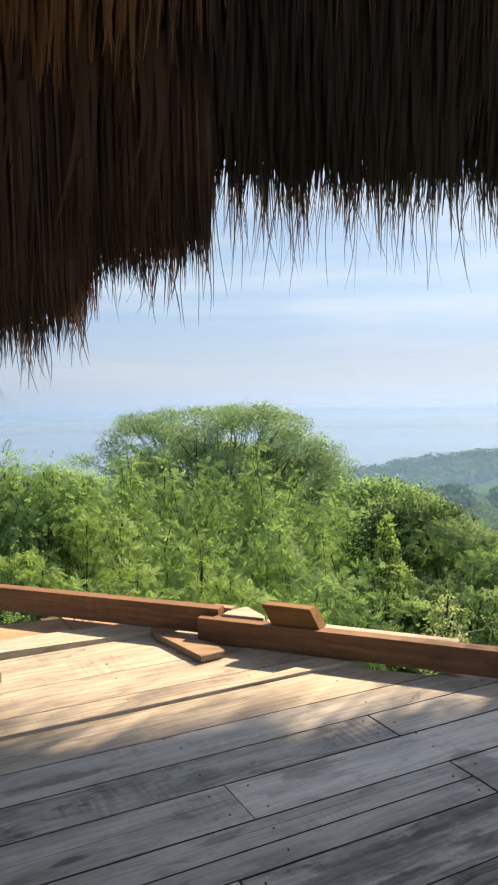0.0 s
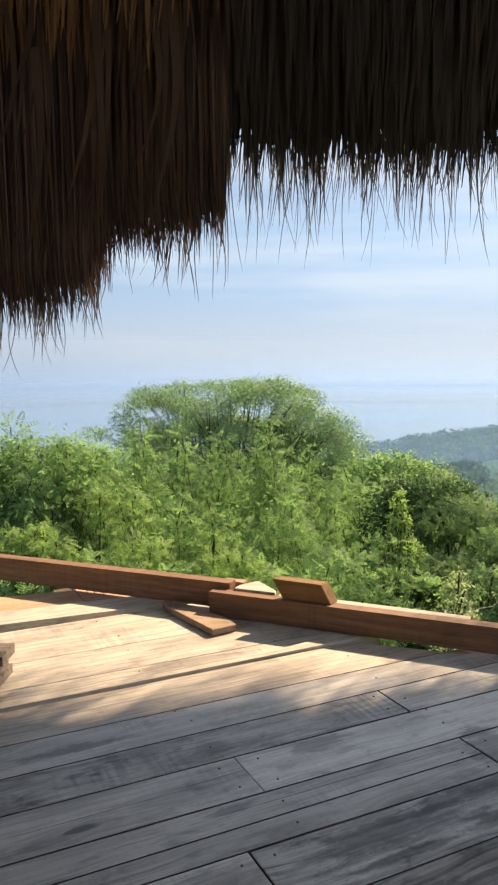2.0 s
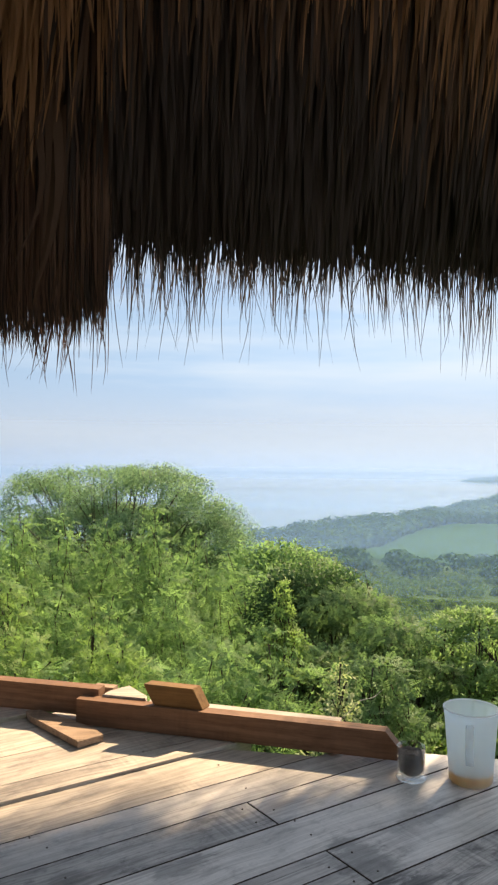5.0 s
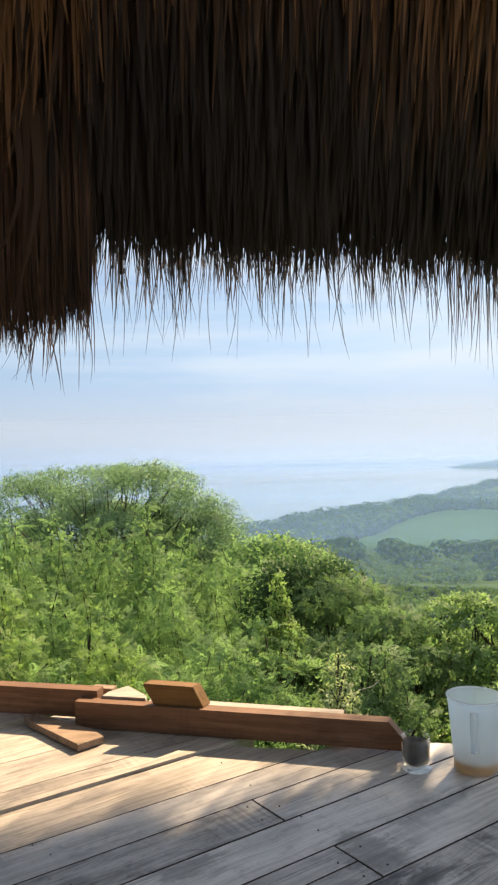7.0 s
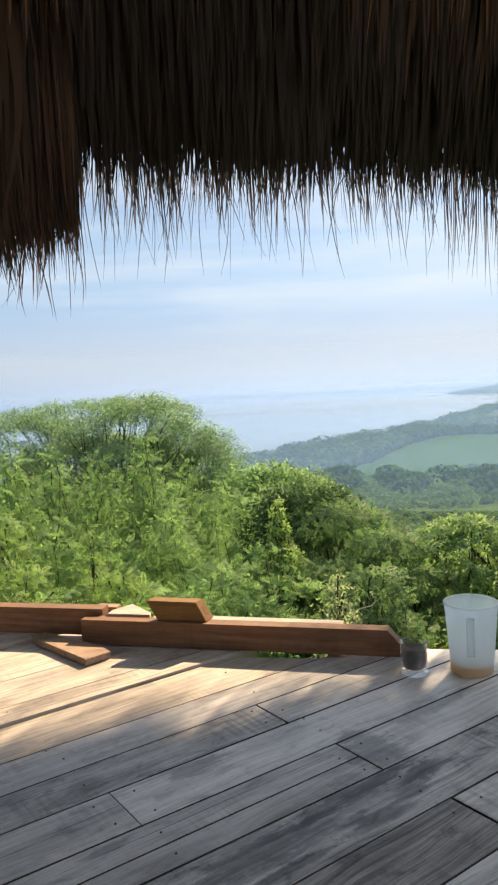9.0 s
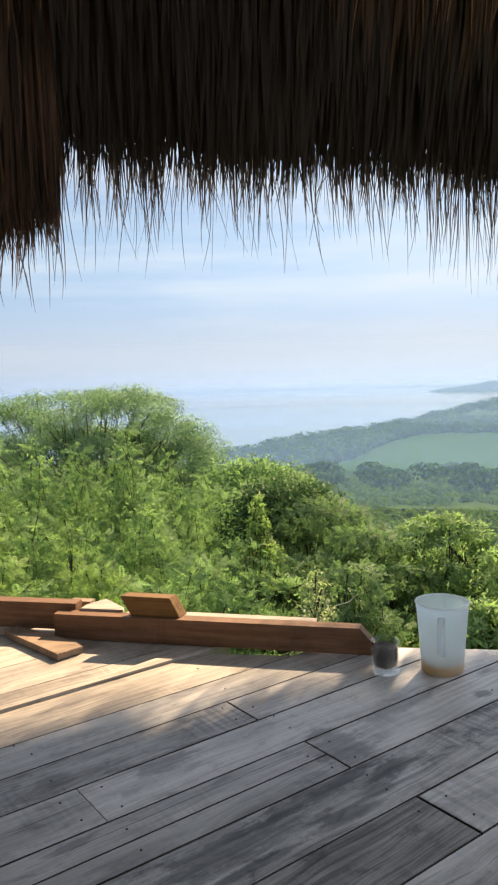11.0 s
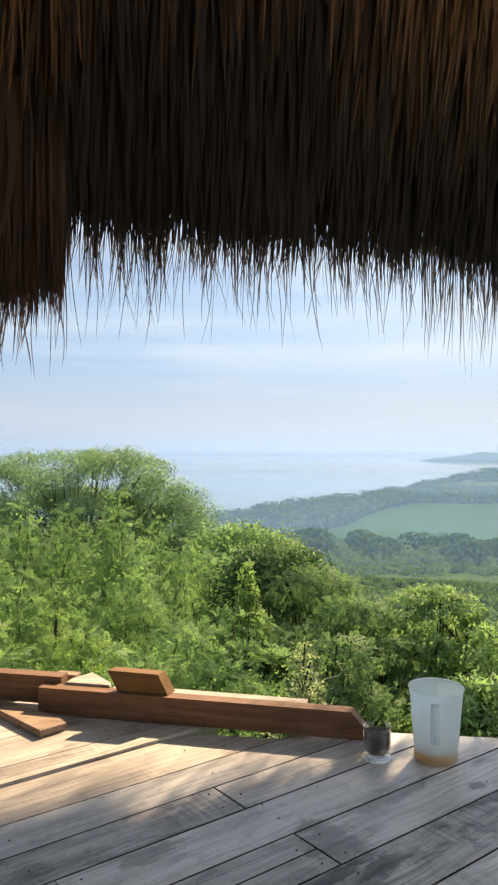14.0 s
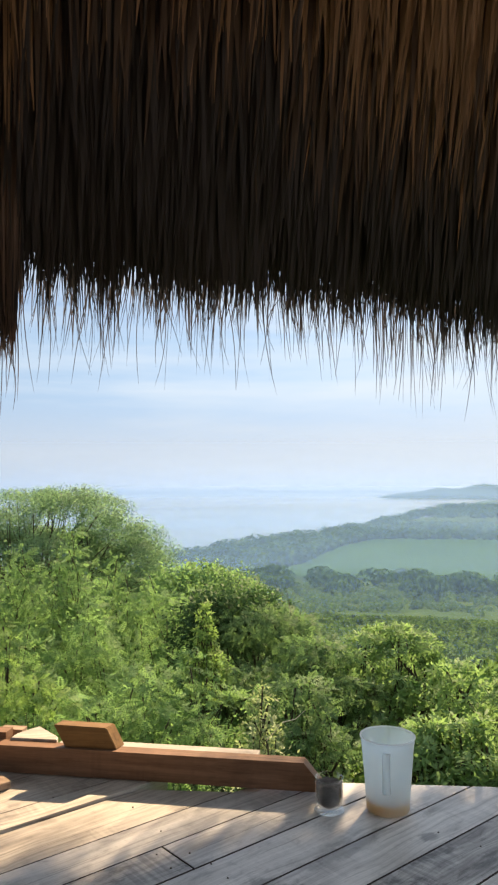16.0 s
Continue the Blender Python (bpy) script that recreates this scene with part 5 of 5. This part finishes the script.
# two stacked short boards by the thatch
for k, (dx, dy, z, h, rz) in enumerate([(0.0, 0.0, 0.012, 0.028, 8), (-0.010, 0.006, 0.040, 0.028, 5), (0.006, 0.004, 0.068, 0.029, 10)]):
    bm = bar_bm(0.42, 0.11, h, 0.004)
    ob = part("short_board", bm, M_STACK, None)
    ob.matrix_world = pose(-1.152 + dx, 2.078 + dy, z, 0, 0, rz - 12)
    tagged(ob, "short weathered grey board stacked on the deck", "board", "stacked short boards")


# a dry curled tendril lying on the newer board
pts = [(0.030 * math.cos(a * 1.7) * (1 - a * 0.07) + a * 0.007, 0.010 * math.sin(a * 1.1), 0.010 + 0.013 * math.sin(a * 1.7)) for a in [0.35 * i for i in range(30)]]
tv, tq = tube(pts, [0.0016] * len(pts), 5)
tendril = new("dry_tendril", mesh_of("dry_tendril", tv, tq, M_BARK, True))
tendril.location = (-0.645, 2.945, 0.004)
tagged(tendril, "thin dry curled tendril lying on the newer board", "tendril")


# ---- the pitcher and the glass ----
def build_pitcher():
    root = new("pitcher")
    root.location = (1.036, 2.052, 0.001)
    root.rotation_euler = (0, 0, radians(-118))
    tagged(root, "milky translucent plastic pitcher with a little orange drink inside", "pitcher")
    H, rb, rt = 0.2165, 0.0635, 0.0785
    prof = [(0.0, 0.0), (rb - 0.006, 0.0), (rb, 0.005), (rb + 0.001, 0.02)]
    prof += [(rb + (rt - rb) * f, 0.02 + (H - 0.024) * f) for f in (0.1, 0.3, 0.5, 0.7, 0.86)]
    prof += [(rt - 0.0010, H - 0.022), (rt, H - 0.018), (rt + 0.001, H - 0.004), (rt + 0.003, H - 0.002), (rt + 0.003, H), (rt - 0.0005, H), (rt - 0.002, H - 0.005), (rt - 0.003, H - 0.02)]
    prof += [(rb + (rt - rb) * f - 0.003, 0.02 + (H - 0.024) * f) for f in (0.8, 0.4, 0.0)]
    prof += [(rb - 0.006, 0.004), (0.0, 0.004)]
    bm = lathe_bm(prof, 64)
    for v in bm.verts:                      # pouring lip, opposite the handle
        a = math.atan2(v.co.y, v.co.x)
        d = abs(abs(a) - math.pi)
        if d < 0.30 and v.co.z > H - 0.045:
            k = (1 - d / 0.30) * (v.co.z - (H - 0.045)) / 0.045
            r = v.co.xy.length
            v.co.xy = v.co.xy * (1 + 0.16 * k)
            v.co.z -= 0.004 * k
    smooth(part("body", bm, M_PLASTIC, root))
    ring = lathe_bm([(rt + 0.0012 + 0.0028 * math.cos(radians(a)), H - 0.0006 + 0.0028 * math.sin(radians(a))) for a in range(-90, 271, 36)], 64)
    for v in ring.verts:
        d = abs(abs(math.atan2(v.co.y, v.co.x)) - math.pi)
        if d < 0.30:
            k = (1 - d / 0.30) * (v.co.z - (H - 0.045)) / 0.045
            v.co.xy = v.co.xy * (1 + 0.16 * k)
            v.co.z -= 0.004 * k
    smooth(part("rim", ring, M_RIM, root, "pale rolled plastic rim"))
    # handle: a flat grip on two arms
    bm = bmesh.new()
    path = [(rt - 0.002, H - 0.030), (rt + 0.018, H - 0.026), (rt + 0.030, H - 0.036), (rt + 0.031, H - 0.075), (rt + 0.026, H - 0.118), (rt + 0.014, H - 0.134), (rt - 0.011, H - 0.130)]
    rings = []
    for i, (x, z) in enumerate(path):
        a = path[max(0, i - 1)]
        b = path[min(len(path) - 1, i + 1)]
        d = Vector((b[0] - a[0], b[1] - a[1])).normalized()
        n = Vector((-d.y, d.x))
        rings.append([bm.verts.new((x + n.x * s * 0.0045, w * 0.0115, z + n.y * s * 0.0045)) for s, w in ((-1, -1), (-1, 1), (1, 1), (1, -1))])
    for p, q in zip(rings, rings[1:]):
        for k in range(4):
            bm.faces.new((p[k], p[(k + 1) % 4], q[(k + 1) % 4], q[k]))
    bm.faces.new(rings[0][::-1])
    bm.faces.new(rings[-1])
    bmesh.ops.recalc_face_normals(bm, faces=bm.faces)
    bmesh.ops.bevel(bm, geom=list(bm.edges), offset=0.0018, segments=2, affect="EDGES")
    smooth(part("handle", bm, M_HANDLE, root, "milky plastic handle"))
    smooth(part("drink", lathe_bm([(0.0, 0.0048), (rb - 0.0075, 0.0048), (rb - 0.0035, 0.010), (rb - 0.0022, 0.020), (rb - 0.0010, 0.033), (0.0, 0.033)], 48), M_LIQUID, root, "shallow pale orange drink"))


def build_glass():
    root = new("drinking_glass")
    root.location = (0.866, 2.094, 0.001)
    tagged(root, "small footed drinking glass filled with dark coffee grounds", "glass")
    H, r = 0.094, 0.0390
    root.scale = (1.07, 1.07, 1.05)
    prof = [(0.0, 0.0), (0.0395, 0.0), (0.0418, 0.0018), (0.0418, 0.0035), (0.0395, 0.0055), (0.027, 0.0072), (0.0245, 0.0092), (0.0290, 0.0125), (0.0345, 0.019), (0.0372, 0.030),
            (r - 0.0008, 0.048), (r, H - 0.004), (r, H - 0.001), (r - 0.0012, H), (r - 0.0024, H - 0.001), (r - 0.0026, 0.05), (0.0348, 0.032), (0.0318, 0.0215), (0.025, 0.0155), (0.0, 0.0145)]
    smooth(part("glass_body", lathe_bm(prof, 56), M_GLASS, root))
    bm = lathe_bm([(0.0, 0.0147), (0.0250, 0.0157), (0.0315, 0.0216), (0.0345, 0.0320), (0.0358, 0.05), (0.0359, 0.074), (0.030, 0.079), (0.022, 0.0775), (0.012, 0.080), (0.0, 0.078)], 48)
    rng = random.Random(3)
    for v in bm.verts:
        if v.co.z > 0.0755:
            v.co.z += rng.uniform(-0.003, 0.0035)
    smooth(part("coffee_grounds", bm, M_SOIL, root, "dark lumpy coffee grounds"))


build_pitcher()
build_glass()

# ---- the thatched roof ----
EAVE_Y, EAVE_Z, SLOPE_UP = 3.85, 2.16, math.tan(radians(40))


def roof_z(y):
    return EAVE_Z + (EAVE_Y - y) * SLOPE_UP


def blade(rng, root, tip, w0, w1, sag, segs=4, twist=0.0):
    """A dry leaf strip: corners and quads, widest near its root, pointed at its tip."""
    root, tip = np.array(root), np.array(tip)
    d = tip - root
    face = rng.uniform(-1.0, 1.0) + twist
    side = np.array((math.cos(face), math.sin(face) * 0.7, 0.0))
    V = []
    for i in range(segs + 1):
        f = i / segs
        w = (w0 * (1 - f) + w1 * f) * (1 if i < segs else 0.35)
        c = root + d * f + sag * math.sin(math.pi * f * 0.9)
        V += [c - side * w * 0.5, c + side * w * 0.5]
    return V, [(2 * i, 2 * i + 1, 2 * i + 3, 2 * i + 2) for i in range(segs)]


def bundle(name, blades, mat, parent, label):
    V, Q, o = [], [], 0
    for v, q in blades:
        V += v
        Q += [[i + o for i in f] for f in q]
        o += len(v)
    turn = np.random.default_rng(len(V)).normal(0, 0.07, (len(blades), 3)) + (0.0, -0.85, -0.42)
    turn /= np.linalg.norm(turn, axis=1)[:, None]
    ob = new(name, quads_mesh(name, np.array(V), np.array(Q), mat, np.repeat(turn, [len(v) for v, q in blades], axis=0)))
    ob.parent = parent
    return tagged(ob, label, kind="stuff")


def tip_z(x):
    """Where the fringe ends, and where it becomes dense, along the eave."""
    if x > -0.075:
        fall = 0.15 * min(1.0, max(0.0, (x - 2.0) / 0.65))
        return 1.505 - 0.7 * fall + 0.04 * math.sin(x * 5.1) + 0.03 * math.sin(x * 13.7), 1.955 - fall + 0.025 * math.sin(x * 7) + 0.02 * math.sin(x * 17)
    t = along([(-4.0, 0.88), (-1.15, 0.91), (-0.98, 0.95), (-0.70, 1.04), (-0.625, 1.27), (-0.46, 1.33), (-0.24, 1.31), (-0.075, 1.29)], x)
    d = along([(-4.0, 1.12), (-0.98, 1.16), (-0.70, 1.24), (-0.63, 1.47), (-0.40, 1.52), (-0.20, 1.57), (-0.075, 1.64)], x)
    return t + 0.015 * math.sin(x * 31), d


def eave_y(x):
    return EAVE_Y + 0.07 * x if x > -0.075 else EAVE_Y - 0.14 + 0.10 * max(-1.5, x)


def hip_x(y):
    """Unseen sideways end of the roof: narrowed from eave to ridge to admit light."""
    return 3.05 - 0.5 * max(0.0, min(EAVE_Y - y, 4.45))


def build_roof():
    root = new("thatched_roof")
    tagged(root, "dark dry palm-leaf thatch roof with a ragged hanging fringe", "roof", kind="structure")
    # body of the roof: a thick slab from the eave to a ridge behind the viewer
    verts, faces = [], []
    x0, x1 = -4.2, 3.05
    prof = [(EAVE_Y + 0.04, roof_z(EAVE_Y + 0.04) + 0.02), (EAVE_Y - 0.25, roof_z(EAVE_Y - 0.25) + 0.05), (2.2, roof_z(2.2) + 0.06), (0.6, roof_z(0.6) + 0.06), (-0.6, roof_z(-0.6) + 0.04), (-4.2, roof_z(-0.6) - 3.6 * SLOPE_UP)]
    thick = [(y, z + 0.28) for y, z in prof]
    ring = prof + thick[::-1]
    n = len(ring)
    for x in (x0, x1):
        verts += [(x if x < 0 else hip_x(y), y + (0.07 * x if x > 0 and k in (0, 1, n - 1, n - 2) else 0), z) for k, (y, z) in enumerate(ring)]
    faces = [tuple(range(n))[::-1], tuple(range(n, 2 * n))] + [(i, (i + 1) % n, n + (i + 1) % n, n + i) for i in range(n)]
    part("roof_body", mesh_of("roof_body", verts, faces, M_THATCH), M_THATCH, root)
    rng = random.Random(21)
    # courses of leaf strips hanging from the underside
    lit, mid, shaded = [], [], []
    for row in range(14):
        y = EAVE_Y - 0.42 - row * 0.13
        count = 760
        for k in range(count):
            x = -2.6 + (2.6 + hip_x(y)) * (k + rng.uniform(-0.5, 0.5)) / count
            ln = rng.uniform(0.22, 0.75)
            yy = y + rng.uniform(-0.06, 0.06)
            lean = rng.gauss(0, 0.03) - 0.12 * (x < -0.1) * rng.random()
            tip = (x + lean, yy + ln * rng.uniform(0.12, 0.34), roof_z(yy) - ln)
            b = blade(rng, (x, yy, roof_z(yy) + 0.05), tip, rng.uniform(0.022, 0.06), rng.uniform(0.004, 0.011), np.array((rng.gauss(0, 0.014), 0, 0)), 4)
            # Shade painted by row: dark strips near the eave, brown where light bounces in.
            light_rank = row + rng.gauss(0, 0.9) + along([(-0.75, 4.2), (-0.3, 2.2), (0.1, -1.8), (0.9, -1.6), (1.5, 0.6)], x)
            (shaded if light_rank < 3.6 else mid if light_rank < 5.4 else lit).append(b)
    bundle("leaf_courses", lit, M_THATCH, root, "overlapping courses of dry brown palm strips")
    bundle("leaf_courses", mid, M_THATCH_MID, root, "courses of palm strips half darkened for eave shade")
    bundle("leaf_courses", shaded, M_THATCH_SHADED, root, "courses of palm strips by the eave, darkened for shade")
    # thick hanging curtain at the eave, thinning downwards into tufts
    tufts, x = [], -2.6
    while x < 3.15:
        x += rng.uniform(0.020, 0.066)
        tufts.append((x, rng.uniform(0.1, 1.0) ** 1.3, rng.gauss(0, 0.02)))
    blades, left = [], []
    for k in range(11500):
        x, reach, fan = rng.choice(tufts)
        x += rng.gauss(0, 0.024)
        if rng.random() < 0.46:
            x, reach = rng.uniform(-2.6, 3.15), 0.4
        left_side = x < -0.075
        reach = 0.55 + 0.3 * reach if left_side else reach
        t, d = tip_z(x)
        deep = rng.random()
        y = eave_y(x) + 0.05 - 0.42 * deep
        zt = d + 0.20 - rng.random() ** 1.5 * (0.23 + (d - t) * 0.46 * reach) + 0.12 * deep
        lean = (rng.gauss(0, 0.016) + fan) * (0.4 if left_side else 1.0)
        b = blade(rng, (x, y - 0.03, max(roof_z(min(y, EAVE_Y)) + 0.03, zt + 0.25)), (x + lean, y + 0.02, zt), rng.uniform(0.012, 0.024), rng.uniform(0.0012, 0.0026), np.array((rng.gauss(0, 0.01), rng.uniform(-0.02, 0.02), 0)))
        (left if left_side and rng.random() < 0.75 else blades).append(b)
    # the heavier bundle on one side, cut off square where the next begins
    for k in range(3800):
        x = -0.085 - 2.4 * rng.random() ** 1.5
        t, d = tip_z(x)
        y = eave_y(x) + 0.04 - 0.24 * rng.random()
        zt = d + rng.uniform(-0.04, 0.22)
        b = blade(rng, (x - rng.uniform(0, 0.03), y - 0.03, zt + rng.uniform(0.3, 0.62)), (x, y + 0.02, zt), rng.uniform(0.014, 0.028), 0.002, np.array((rng.gauss(-0.012, 0.012), rng.uniform(-0.02, 0.02), 0)))
        (left if rng.random() < 0.45 else blades).append(b)
    # Curtain colour darkened to stand for the eave's shade.
    bundle("eave_curtain", blades, M_THATCH_SHADED, root, "dense curtain of palm strips at the eave, darkened for shade")
    bundle("eave_curtain", left, M_FRINGE_RED, root, "dense reddish brown curtain of palm strips at the eave")
    # broad curling leaf strips in the corner of the roof
    blades = []
    for k in range(34):
        x = rng.uniform(-1.25, -0.25)
        y = eave_y(x) - rng.uniform(0.42, 0.60)
        z = rng.uniform(2.15, 2.75)
        ln = rng.uniform(0.5, 0.95)
        bend = -rng.uniform(0.02, 0.20)
        blades.append(blade(rng, (x, y, z), (x + bend * 0.9, y + 0.05, z - ln), rng.uniform(0.03, 0.06), 0.008, np.array((-bend * rng.uniform(0.3, 0.7), 0, 0)), 7))
    bundle("curled_leaves", blades, M_THATCH_MID, root, "curling broad brown palm strips")
    # the ragged fringe: tufts of narrowing strands
    plain, red = [], []
    for x, reach, fan in tufts:
        t, d = tip_z(x)
        y = eave_y(x) + rng.uniform(-0.10, 0.05)
        for _ in range(rng.randint(5, 13)):
            zt = d + (t - d) * (0.10 + reach * rng.uniform(0.15, 1.0) + 0.25 * rng.random() ** 2) + rng.gauss(0, 0.015)
            off = rng.gauss(0, 0.018)
            tip = x + off * rng.uniform(-0.4, 2.6) + fan * 1.8 + rng.gauss(0, 0.032)
            if x < -0.075:
                tip = min(tip, -0.08)
            b = blade(rng, (x + off, y + rng.gauss(0, 0.012), d + rng.uniform(0.22, 0.36)), (tip, y + rng.uniform(-0.02, 0.03), zt), rng.uniform(0.009, 0.018), rng.uniform(0.0014, 0.0026), np.array((rng.gauss(0, 0.018), 0, 0)), 6)
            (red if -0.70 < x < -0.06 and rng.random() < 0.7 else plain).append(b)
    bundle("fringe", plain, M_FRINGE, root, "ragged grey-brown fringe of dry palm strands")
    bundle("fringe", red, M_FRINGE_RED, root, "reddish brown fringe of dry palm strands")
    # the long loose strands that hang lowest, one by one
    for k in range(130):
        x = -1.6 + 4.9 * (k + rng.uniform(-0.45, 0.45)) / 130
        t, d = tip_z(x)
        y = eave_y(x) + rng.uniform(-0.06, 0.06)
        zt = t - rng.uniform(-0.14, 0.12) * (1 if x > -0.1 else 0.7)
        v, q = blade(rng, (x, y, d + 0.12), (x + rng.gauss(0, 0.06), y + rng.gauss(0, 0.015), zt), rng.uniform(0.005, 0.008), 0.0022, np.array((rng.gauss(0, 0.034), 0, 0)), 8)
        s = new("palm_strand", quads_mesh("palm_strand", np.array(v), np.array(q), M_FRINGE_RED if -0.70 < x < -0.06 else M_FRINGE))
        s.parent = root


build_roof()

# plain unseen walls added behind and beside to dim the deck, and the posts that carry the roof
bm = prism_bm([(-3.0, -3.3), (0.5, -3.3), (0.5, -3.22), (-3.0, -3.22)], 0.0, 2.5, 0.003)
wall = part("wall_back", bm, M_POST, None)
tagged(wall, "plain dark board wall added unseen behind the hut to cut light", "wall", kind="structure")
bm = prism_bm([(-1.58, -3.2), (-1.50, -3.2), (-1.50, 2.3), (-1.58, 2.3)], 0.0, 2.6, 0.003)
wall = part("wall_side", bm, M_POST, None)
tagged(wall, "plain dark board wall added unseen beside the hut to cut light", "wall", kind="structure")
